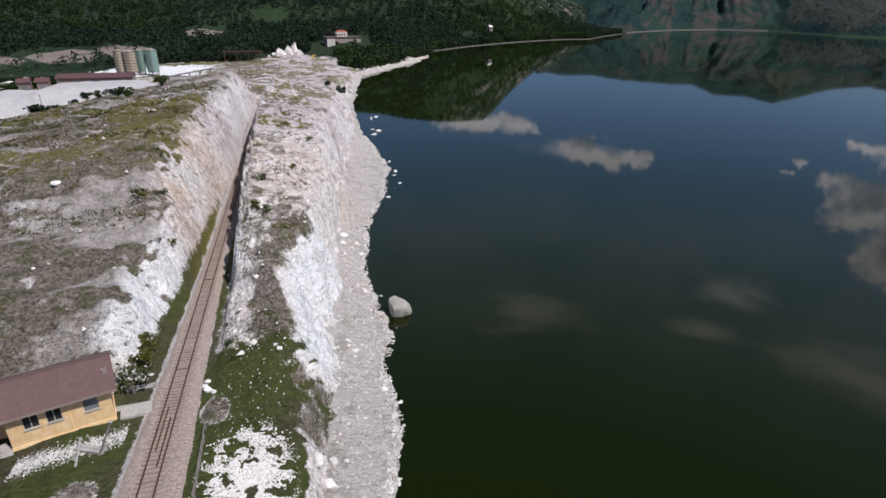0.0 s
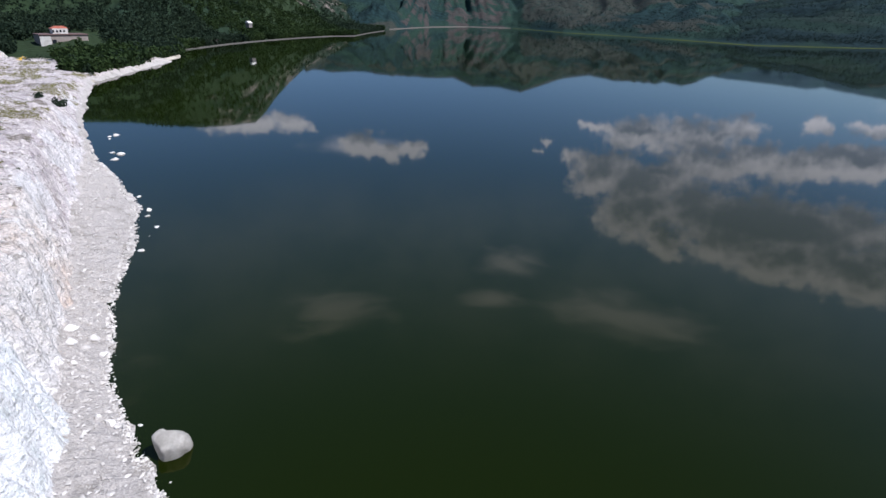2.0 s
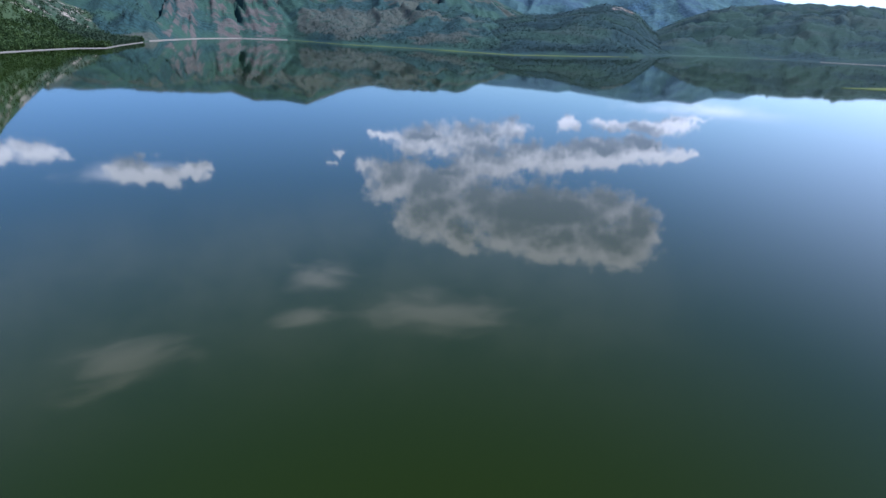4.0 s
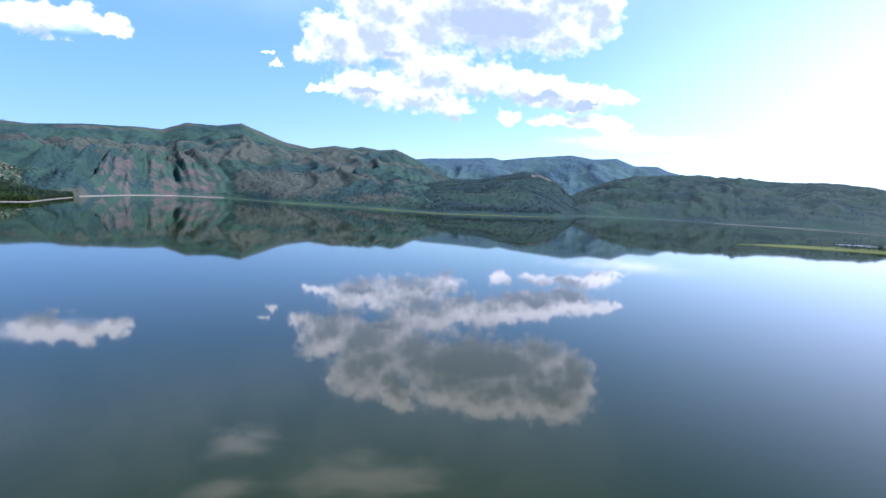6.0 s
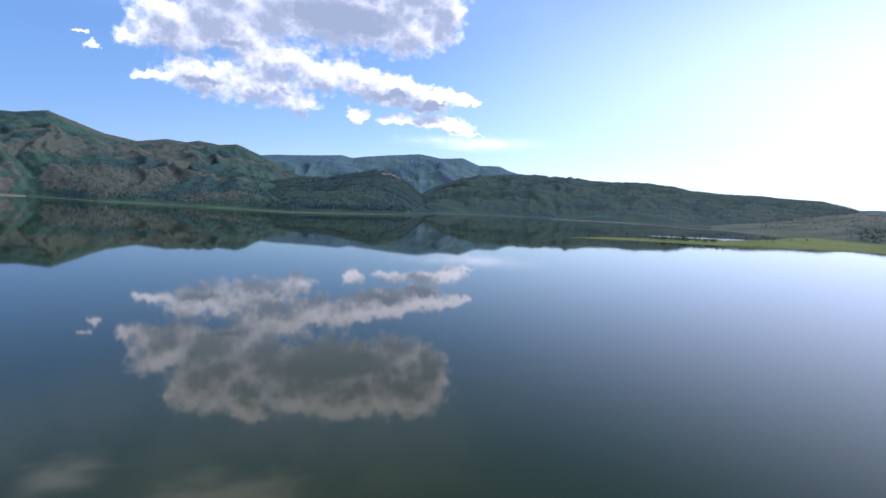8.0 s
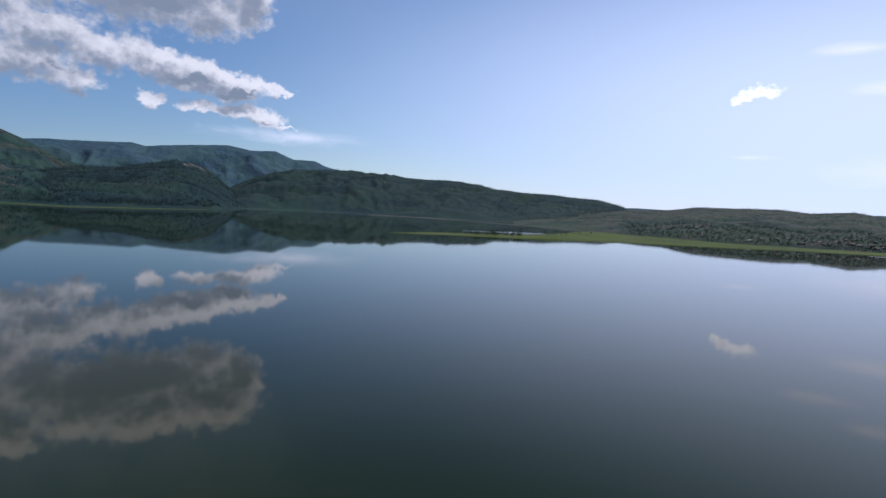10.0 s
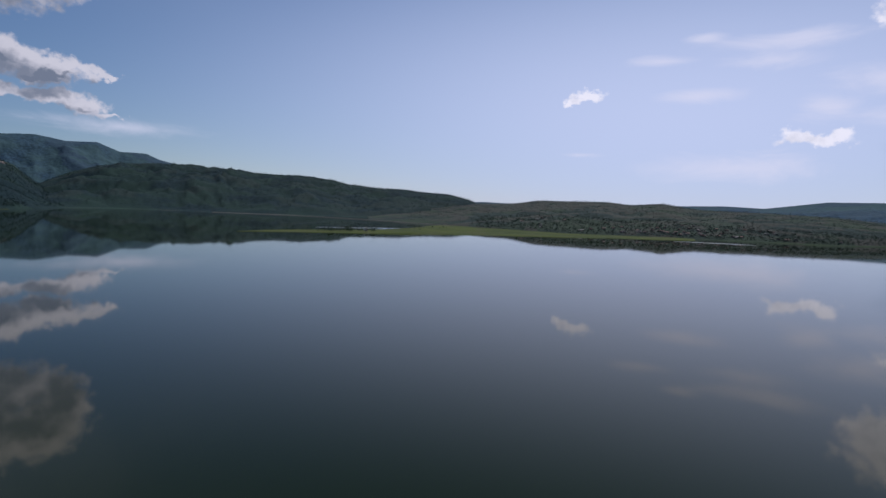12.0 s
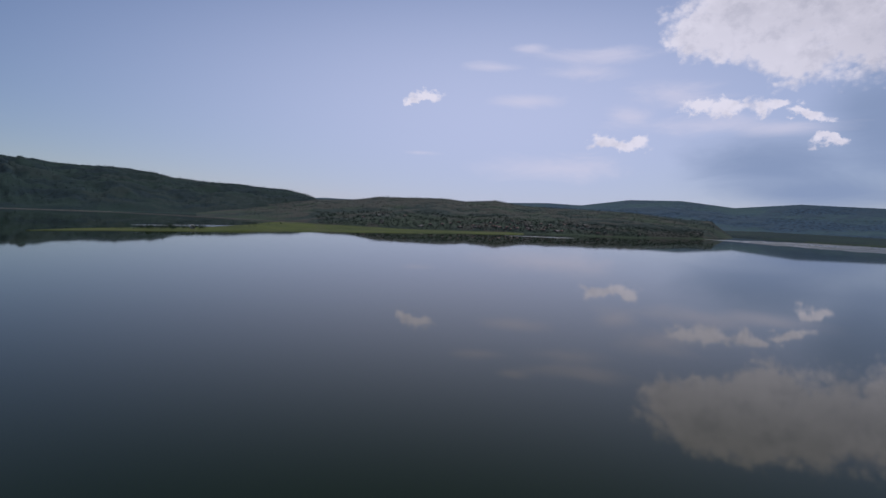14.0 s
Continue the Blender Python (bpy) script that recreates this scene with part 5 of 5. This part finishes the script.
sel = (clearing(b, u) < 0.3) & (fbm(x * 0.012, y * 0.012, 3, seed=53) > 0.42) & ~((np.abs(x + 5) < 26) & (y < 668))
wood("quarry_scrub", "low dark scrub round the quarry yard", [a[sel] for a in (x, y, z)], 3.2, LEAF_DARK, 35, clumps=12, slim=0.7)
n = 700
b, u = 2.5 + 9.5 * rng.random(n), 0.012 + 0.05 * rng.random(n)
wood("shore_wood", "dark trees in front of the old factory", land_points("wooded_hill", b, u), 7.5, LEAF_DARK, 32, clumps=26)
n = 1500
b, u = 44 + 33 * rng.random(n), 0.012 + 0.06 * rng.random(n) ** 1.6
sel = b < 66
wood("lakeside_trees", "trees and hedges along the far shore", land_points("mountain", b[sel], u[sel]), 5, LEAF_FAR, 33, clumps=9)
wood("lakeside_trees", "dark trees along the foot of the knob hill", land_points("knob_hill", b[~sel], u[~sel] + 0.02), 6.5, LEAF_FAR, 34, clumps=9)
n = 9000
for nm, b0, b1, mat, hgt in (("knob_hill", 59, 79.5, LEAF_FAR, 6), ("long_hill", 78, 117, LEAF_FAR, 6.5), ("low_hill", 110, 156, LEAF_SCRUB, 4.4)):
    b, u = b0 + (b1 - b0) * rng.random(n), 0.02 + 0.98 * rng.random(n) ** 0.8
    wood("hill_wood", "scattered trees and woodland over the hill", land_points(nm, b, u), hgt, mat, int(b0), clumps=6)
n = 16000
b, u = 25 + 41 * rng.random(n), 0.012 + 0.9 * rng.random(n) ** 1.3
x, y, z = land_points("mountain", b, u)
sel = fbm(x * 0.0035, y * 0.0035, 4, 0.6, seed=57) > 0.49
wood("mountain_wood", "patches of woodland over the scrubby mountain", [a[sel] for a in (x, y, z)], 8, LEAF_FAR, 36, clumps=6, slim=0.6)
n = 110
b, r = 98 + 16 * rng.random(n), np.zeros(n)
b = np.where(rng.random(n) < 0.7, 101 + 5.5 * rng.random(n), b)
wood("spit_shrubs", "dark shrubs growing along the grass spit", land_points("grass_spit", b, 0.45 + 0.5 * rng.random(n)), 5, LEAF_DARK, 41, clumps=12)
n = 4200
b = 117 + 38 * rng.random(n)
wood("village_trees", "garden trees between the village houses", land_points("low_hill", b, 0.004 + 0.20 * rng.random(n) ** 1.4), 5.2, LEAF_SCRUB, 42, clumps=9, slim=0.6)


def strip(name, label, mat, edge, width, rise, category="shore"):
    """A narrow band of shore that follows the water's edge."""
    b = np.linspace(edge[0][0], edge[-1][0], int((edge[-1][0] - edge[0][0]) * 12) + 2)
    r = line(b, edge) - 1
    prof = np.array([(-0.25, -1.2), (0.0, 0.06), (0.25, 0.55), (0.7, 0.95), (1.0, 1.0), (1.25, -0.8)])
    bb, pu = np.meshgrid(b, prof[:, 0], indexing="ij")
    wob = 0.75 + 0.5 * fbm(bb * 3, bb * 0, 3, seed=61)
    rr = r[:, None] + pu * width * wob
    x, y = HUB[0] + rr * np.sin(np.radians(bb)), HUB[1] + rr * np.cos(np.radians(bb))
    z = np.tile(prof[:, 1], (len(b), 1)) * rise * (0.8 + 0.4 * fbm(bb * 5, pu, 3, seed=62)) + 0.05
    return tagged(sheet(name, x, y, z, dict(bare=np.zeros_like(z), open=0.5 * fbm(x * 0.03, y * 0.03, 4, seed=63) + 0.15), mat), label, category, kind="structure")


strip("pale_shore", "pale gravel shore under the wooded hillside", PALE_SAND, [(1.0, 470), (3.7, 460), (7.7, 542), (11.6, 675)], 13, 1.8)
strip("pale_shore_2", "pale gravel shore under the wooded hillside", SHORE_GREY, [(11.9, 764), (17.3, 934), (25.8, 1208), (28, 1234), (31.0, 1600)], 9, 1.2)
strip("pale_embankment", "pale stone embankment at the foot of the cliffs", SHORE_GREY, [(31.5, 1719), (35.8, 2122), (39, 2296), (43.3, 2260)], 5, 2.2)
strip("green_shore", "narrow green grass shore along the far side", MEADOW, [(43.5, 2248), (48.3, 1864), (53.7, 1722), (59.4, 1550)], 22, 1.2)
strip("green_shore_2", "broad green grass shore below the knob hill", MEADOW, [(59.4, 1542), (64.9, 1401), (71, 1496), (75.8, 1631)], 60, 1.5)
strip("brown_shore", "low brownish reed shore below the long hill", SCRUB, [(78.5, 1869), (84.5, 2063), (94.4, 1968), (105, 2028), (112, 1915)], 60, 2.0)
strip("village_shore", "low grassy shore below the village", WOODED, [(137, 1283), (148.7, 1382), (155.7, 1642)], 22, 1.5)
strip("plain_shore", "low dark shore of the plain", WOODED, [(157.0, 2190), (164, 1861), (172, 1849)], 40, 2.5)


strip("causeway", "thin pale sandy causeway curving to the spit", SHORE_GREY, [(91.2, 1973), (99.4, 1902), (105.1, 1704), (111.0, 1555), (115.7, 1352)], 3, 1.2)


def ruffled(name, label, bearings, near, far):
    """A wind-ruffled patch of the lake between two ranges, with tongued edges."""
    b = np.linspace(*bearings, int((bearings[1] - bearings[0]) * 8))
    u = np.linspace(0, 1, 10)
    bb, uu = np.meshgrid(b, u, indexing="ij")
    taper = np.sin(np.pi * np.clip((bb - bearings[0]) / (bearings[1] - bearings[0]), 0, 1)) ** 0.4
    mid, half = (line(bb, near) + line(bb, far)) / 2, (line(bb, far) - line(bb, near)) / 2
    rr = mid + half * (2 * uu - 1) * taper * (0.7 + 0.6 * fbm(bb * 1.1, uu * 3, 3, seed=66))
    x, y = HUB[0] + rr * np.sin(np.radians(bb)), HUB[1] + rr * np.cos(np.radians(bb))
    return tagged(sheet(name, x, y, np.full(x.shape, 0.03), {}, RUFFLED), label, "water", kind="structure")


ruffled("water_pond", "bright ruffled shallows behind the grass spit", (100.5, 113), [(100, 1010), (113, 1080)], [(100, 1080), (107, 1130), (113, 1170)])
ruffled("water_bay", "pale wind-ruffled water in the far bay", (155, 186), [(155, 1560), (160, 1380), (186, 1250)], [(155, 1640), (160, 1780), (186, 1760)])
ruffled("water_streak", "pale ruffled streak on the still lake", (136, 143), [(136, 1120), (143, 1150)], [(136, 1150), (143, 1195)])

# ---- the quarry works ----
def spoil_heap():
    gx, gy = np.linspace(-190, -66, 110), np.linspace(300, 372, 60)
    y, x = np.meshgrid(gy, gx, indexing="ij")
    top = np.interp(x, [-190, -150, -134, -124, -105, -84, -72, -66], [8, 11, 11, 14.4, 14.8, 15.5, 12, 4])
    rim = smooth(y, 303, 326) * (1 - smooth(y, 352, 371)) * smooth(x, -190, -176) * (1 - smooth(x, -76, -66))
    z = 2.6 + (top - 2.6) * rim + rim * 1.2 * (fbm(x * 0.10, y * 0.10, 5, seed=81) - 0.5) - 0.8 * rim * ridged(x * 0.09, y * 0.02, 3, seed=82)
    z = np.where(rim < 0.01, 1.5, z)
    return tagged(sheet("spoil_bank", x, y, z, {}, CHALK), "long white spoil heap of crushed stone in the quarry yard", "spoil heap")


spoil_heap()


def silo(x, y, r, h, mat, label, bands):
    ob = thing("silo", label, "silo", (x, y, 3.2), 0, "quarry silos")
    bm = bmesh.new()
    bmesh.ops.create_cone(bm, cap_ends=True, segments=28, radius1=r, radius2=r, depth=h - 3, matrix=Matrix.Translation((0, 0, 3 + (h - 3) / 2)))
    body = part("body", bm, mat, ob)
    bm = bmesh.new()
    bmesh.ops.create_cone(bm, cap_ends=True, segments=28, radius1=r * 1.02, radius2=r * 0.25, depth=1.2, matrix=Matrix.Translation((0, 0, h + 0.6)))
    part("top", bm, GREY_WALL, ob)
    for i in range(bands):
        bm = bmesh.new()
        bmesh.ops.create_cone(bm, cap_ends=True, segments=28, radius1=r * 1.03, radius2=r * 1.03, depth=0.25, matrix=Matrix.Translation((0, 0, 3.6 + i * (h - 4) / max(1, bands - 1))))
        part("band", bm, RUST if bands > 5 else mat, body)
    for i in range(6):
        a = i * math.pi / 3
        part("leg", tube(bmesh.new(), (r * 0.85 * math.cos(a), r * 0.85 * math.sin(a), -0.5), (r * 0.85 * math.cos(a), r * 0.85 * math.sin(a), 3.1), 0.3, 0.3, 6), GREY_WALL, ob)
    bm = bmesh.new()
    for sx in (-0.6, 0.6):
        tube(bm, (sx, -r - 0.3, 1), (sx, -r - 0.3, h + 1.4), 0.06, 0.06, 5)
    for i in range(int(h)):
        tube(bm, (-0.6, -r - 0.3, 1 + i), (0.6, -r - 0.3, 1 + i), 0.05, 0.05, 4)
    part("ladder", bm, RUST, ob)


for x, r, h, mat, lb, k in ((-128.5, 3.2, 18.6, SILO_TAN, "tall tan concrete silo with rusty hoops", 8), (-120.6, 4.9, 18.2, SILO_TAN, "tall tan concrete silo with rusty hoops", 8), (-113.6, 2.8, 19.0, SILO_GREEN, "slim pale green steel silo", 4), (-105.5, 4.2, 19.2, SILO_GREEN, "broad pale green steel silo", 4)):
    silo(x, 490, r, h, mat, lb, k)


def shed(name, x, y, tn, ln, wd, h, rise, label, group=""):
    ob = thing(name, label, "shed", (x, y, 3.0), tn, group)
    part("wall", boxed((0, ln, 0, 0.4, -0.5, h), (0, ln, wd - 0.4, wd, -0.5, h), (0, 0.4, 0.4, wd - 0.4, -0.5, h), (ln - 0.4, ln, 0.4, wd - 0.4, -0.5, h)), SHED_WALL, ob)
    r = bmesh.new()
    for ye in (-0.9, wd + 0.9):
        lo = [r.verts.new(p) for p in ((-0.8, ye, h - 0.2), (ln + 0.8, ye, h - 0.2), (ln + 0.8, wd / 2, h + rise), (-0.8, wd / 2, h + rise))]
        hi = [r.verts.new((v.co.x, v.co.y, v.co.z + 0.25)) for v in lo]
        r.faces.new(lo), r.faces.new(hi[::-1])
        for i in range(4):
            r.faces.new((lo[i], lo[(i + 1) % 4], hi[(i + 1) % 4], hi[i]))
    part("roof", r, SHED, ob)
    for i in range(max(1, int(ln / 9))):
        part("door", boxed((2 + i * 9, 5 + i * 9, -0.08, -0.004, 0, h * 0.6)), BOARD, ob)
    for x0 in (0.0, ln - 0.3):
        g = bmesh.new()
        a = [g.verts.new((x0 + dx, yy, zz)) for dx in (0, 0.3) for yy, zz in ((0.1, h), (wd - 0.1, h), (wd / 2, h + rise))]
        g.faces.new(a[:3]), g.faces.new(a[3:][::-1])
        for i in range(3):
            g.faces.new((a[i], a[(i + 1) % 3], a[(i + 1) % 3 + 3], a[i + 3]))
        part("gable", g, SHED_WALL, ob)
    return ob


shed("long_shed", -157, 442, 4, 46, 15, 4.2, 2.2, "long low maroon roofed shed in the quarry yard")
shed("hut", -169.5, 415, 10, 6.5, 6.5, 4.8, 2.0, "small maroon hut with a steep roof", "quarry huts")
shed("hut", -160.0, 418, 10, 6.5, 6.5, 4.8, 2.0, "small maroon hut with a steep roof", "quarry huts")

gantry = thing("conveyor_gantry", "rusty brown conveyor gantry on steel legs", "gantry", (-65, 600, 3.0), 0)
part("beam", boxed((0, 36, -1, 1, 10.2, 11.3), bevel=0.05), RUST, gantry)
for i in range(4):
    part("leg", boxed((1 + i * 11 - 0.35, 1 + i * 11 + 0.35, -0.9, 0.9, -0.5, 10.2)), RUST, gantry)
for i in range(3):
    part("brace", tube(bmesh.new(), (1 + i * 11, 0, 1), (12 + i * 11, 0, 10), 0.16, 0.16, 5), RUST, gantry)
ramp = thing("concrete_ramp", "inclined grey concrete conveyor ramp behind the ridge", "ramp", (-93, 470, -5.0), 0)
part("deck", mesh_of("deck", boxed((0, 34, -1.5, 1.5, -0.5, 0.4), bevel=0.05), GREYWOOD), GREYWOOD, ramp, at=pose(0, 0, 9.5, 0, -9.5, 0))
for i in range(5):
    part("pier", boxed((1 + i * 7.5 - 0.5, 1 + i * 7.5 + 0.5, -1, 1, -1, 9.4 + i * 1.22)), GREYWOOD, ramp)
frame_ob = thing("loading_platform", "low grey steel loading platform on legs", "platform", (-42, 470, 4.0), 0)
part("deck", boxed((0, 14, 0, 5, 6.0, 6.5), bevel=0.03), GREY_WALL, frame_ob)
for i in range(4):
    for yy in (0.4, 4.6):
        part("leg", boxed((0.5 + i * 4.3, 0.9 + i * 4.3, yy - 0.2, yy + 0.2, -0.6, 6.0)), GREY_WALL, frame_ob)


def outcrop():
    ob = thing("white_crag", "ragged white rock crag in the quarry", "crag", (-8, 652, 3))
    r = np.random.default_rng(77)
    for dx, dy, w, h in ((-16, 0, 5, 4), (-10, 2, 6, 7), (-4, 0, 7, 10), (3, 1, 6, 12), (9, 2, 6, 13), (14, 0, 6, 12), (11, 5, 2.6, 17), (18, 1, 4, 6), (0, -6, 8, 4)):
        part("pinnacle", rock_bm(r, (w * 0.95, w * 0.85, h * 1.15), 12, 4), ROCK, ob, at=pose(dx, dy, 0, 0, 0, r.random() * 360))


outcrop()


def factory():
    ob = thing("old_factory", "ruined concrete factory with a red-roofed tower", "factory", (40, 694, 5.0), 8)
    w, d, h = 40, 24, 17
    for span in ((0, 14, 0, 0.5, -2, h), (0, 0.5, 0.5, d, -2, h), (w - 0.5, w, 0.5, d, -2, h), (0.5, w - 0.5, d - 0.5, d, -2, h), (14, w, 0, 0.5, 11, h), (14, w, 0, 0.5, -2, 1.5)):
        part("wall", boxed(span), GREY_WALL, ob)
    for i in range(8):
        part("pillar", boxed((14 + i * 3.6, 15 + i * 3.6, -0.02, 0.5, 1.5, 11)), GREY_WALL, ob)
    part("floor_slab", boxed((0.5, w - 0.5, 1, d - 0.5, 5.6, 6.2)), CONCRETE, ob)
    part("white_wall", boxed((-0.06, 9, -0.12, -0.004, 0, h - 1)), LIME, ob, "patchy white painted wall")
    part("opening", boxed((9.6, 13.2, -0.08, -0.004, 1, 13)), glass, ob, "tall dark opening")
    part("roof", boxed((-0.6, w + 0.6, -0.8, d + 0.6, h, h + 0.9), bevel=0.1), ROOFING, ob)
    part("tower_wall", boxed((13, 26, 8, 18, h + 0.9, h + 5.6)), LIME, ob, "white tower storey")
    r = bmesh.new()
    bmesh.ops.create_cone(r, cap_ends=True, segments=4, radius1=10.6, radius2=5, depth=2.2, matrix=Matrix.Translation((20, 13, h + 6.7)) @ Matrix.Diagonal((1, 0.66, 1, 1)) @ Matrix.Rotation(math.pi / 4, 4, "Z"))
    part("tower_roof", r, BRICK_RED, ob, "red hipped tower roof")
    for i in range(4):
        part("tower_window", boxed((13 + i * 3, 14.6 + i * 3, 7.9, 7.996, h + 2.2, h + 4.2)), glass, ob)
    part("chute", boxed((-14, -4, 2, 4, 0, 2.2)), LIME, ob, "pale concrete chute")


factory()


def digger():
    ob = thing("digger", "small yellow excavator parked on the quarry road", "excavator", (19, 622, 4.4), 30)
    for y in (-1.1, 1.1):
        part("track", boxed((-2.0, 2.0, y - 0.35, y + 0.35, 0, 0.9), bevel=0.25), BLACK_RUBBER, ob)
    part("body", boxed((-1.9, 1.6, -1.3, 1.3, 0.9, 2.2), bevel=0.15), YELLOW, ob)
    cab = part("cab", boxed((0.1, 1.6, -1.2, 0.1, 2.2, 3.5), bevel=0.12), YELLOW, ob)
    part("cab_window", boxed((1.61, 1.65, -1.0, -0.1, 2.4, 3.3)), glass, cab)
    part("boom", tube(tube(bmesh.new(), (1.2, 0.6, 1.8), (3.8, 0.6, 4.4), 0.3, 0.25, 6), (3.8, 0.6, 4.4), (5.6, 0.6, 2.4), 0.24, 0.18, 6), YELLOW, ob)
    part("bucket", boxed((5.2, 6.2, 0.0, 1.2, 1.2, 2.4), bevel=0.2), RUST, ob)


digger()
for x, y, h in ((-115, 300, 12), (-30, 400, 9), (-200, 380, 10)):
    ob = thing("utility_pole", "plain grey concrete utility pole with a crossarm", "utility pole", (x, y, 2.8), 20, "quarry poles")
    part("shaft", tube(bmesh.new(), (0, 0, -1), (0, 0, h), 0.28, 0.2, 8), CONCRETE, ob)
    part("crossarm", boxed((-1.2, 1.2, -0.1, 0.1, h - 1.0, h - 0.75)), CONCRETE, ob)


# ---- houses far off ----
def cottage(label, group, wall_mat, roof_mat, size=(9, 7, 4.5, 2.6)):
    w, d, h, rise = size
    ob = thing("cottage", label, "house", (0, 0, 0), 0, group)
    part("wall", boxed((-w / 2, w / 2, -d / 2, d / 2, -2, h)), wall_mat, ob)
    r = bmesh.new()
    a = [r.verts.new((x, y, z)) for x in (-w / 2 - 0.5, w / 2 + 0.5) for y, z in ((-d / 2 - 0.6, h - 0.1), (d / 2 + 0.6, h - 0.1), (0, h + rise))]
    r.faces.new(a[:3]), r.faces.new(a[3:][::-1])
    for i in range(3):
        r.faces.new((a[i], a[(i + 1) % 3], a[(i + 1) % 3 + 3], a[i + 3]))
    part("roof", r, roof_mat, ob)
    for i in range(3):
        part("window", boxed((-w / 2 + 1 + i * 2.8, -w / 2 + 2.4 + i * 2.8, -d / 2 - 0.08, -d / 2 - 0.004, 1.6, 3.2)), BOARD, ob)
    part("door", boxed((w / 2 + 0.004, w / 2 + 0.08, -0.6, 0.6, 0, 2.2)), BOARD, ob)
    return ob


white_house = cottage("pale gabled house among the trees above the shore", "", VILLAGE_WALL, LIME, (8, 6, 4.5, 3))
x, y, z = (float(v[0]) for v in land_points("wooded_hill", np.array([18.2]), np.array([0.03])))
white_house.matrix_basis = pose(319, 930, max(z, 24), 0, 0, 30)
cabin = cottage("small pale boathouse by the lake shore", "shore cabins", VILLAGE_WALL, ROOFING, (6, 5, 2.8, 1.5))
cabin.matrix_basis = pose(*polar(14.4, 866), 4.0, 0, 0, 20)
for b, r, zz in ((15.0, 880, 4), (17.6, 975, 5), (13.8, 848, 4), (33.2, 2020, 14)):
    copy_thing(cabin, pose(*polar(b, r), zz, 0, 0, b * 9))
hut = cottage("tiny white hut on the grass spit", "", LIME, LIME, (9, 7, 4, 1.5))
hx, hy, hz = (float(v[0]) for v in land_points("grass_spit", np.array([105.5]), np.array([0.8])))
hut.matrix_basis = pose(hx, hy, hz, 0, 0, -15)

first = cottage("plain village house with a red tiled roof", "village houses", VILLAGE_WALL, VILLAGE_ROOF, (7.0, 5.6, 2.4, 1.3))
first.matrix_basis = pose(*polar(140, 1400), 6)
second = cottage("plain village house with a grey roof", "village houses", VILLAGE_WALL, VILLAGE_WALL, (7.4, 5.6, 2.4, 1.2))
second.matrix_basis = pose(*polar(126, 1330), 8)
rng = np.random.default_rng(44)
for i in range(64):
    b = 140 + 4.2 * rng.normal() if i < 46 else 121 + 14 * rng.random()
    u = 0.02 + 0.14 * rng.random() ** 1.6
    x, y, z = (float(v[0]) for v in land_points("low_hill", np.array([b]), np.array([u])))
    copy_thing(first if i % 3 else second, pose(x, y, z, 0, 0, rng.random() * 360))


# ---- pieces: the sleepers nearest the flight path, then the rest joined ----
sleeper = mesh_of("sleeper", boxed((-1.3, 1.3, -0.125, 0.125, -0.16, 0.0), bevel=0.02), TIMBER)
for i in range(300):
    y = 26 + i * 0.6
    part("sleeper", sleeper, TIMBER, RAILWAY, at=pose(0.04 * math.sin(i * 2.3), y, RAIL_Z - 0.055, 0, 0, 0.8 * math.sin(i * 5.1)))
rest = bmesh.new()
for i in range(120):
    y = -46 + i * 0.6 if i < 119 else 0
    box(rest, -1.3, 1.3, y - 0.125, y + 0.125, RAIL_Z - 0.185, RAIL_Z - 0.025)
for i in range(146):
    y = 206 + i * 0.6
    box(rest, -1.3, 1.3, y - 0.125, y + 0.125, RAIL_Z - 0.185, RAIL_Z - 0.025)
tagged(part("sleepers_beyond", rest, TIMBER, RAILWAY, "weathered timber sleepers further along"), kind="stuff")
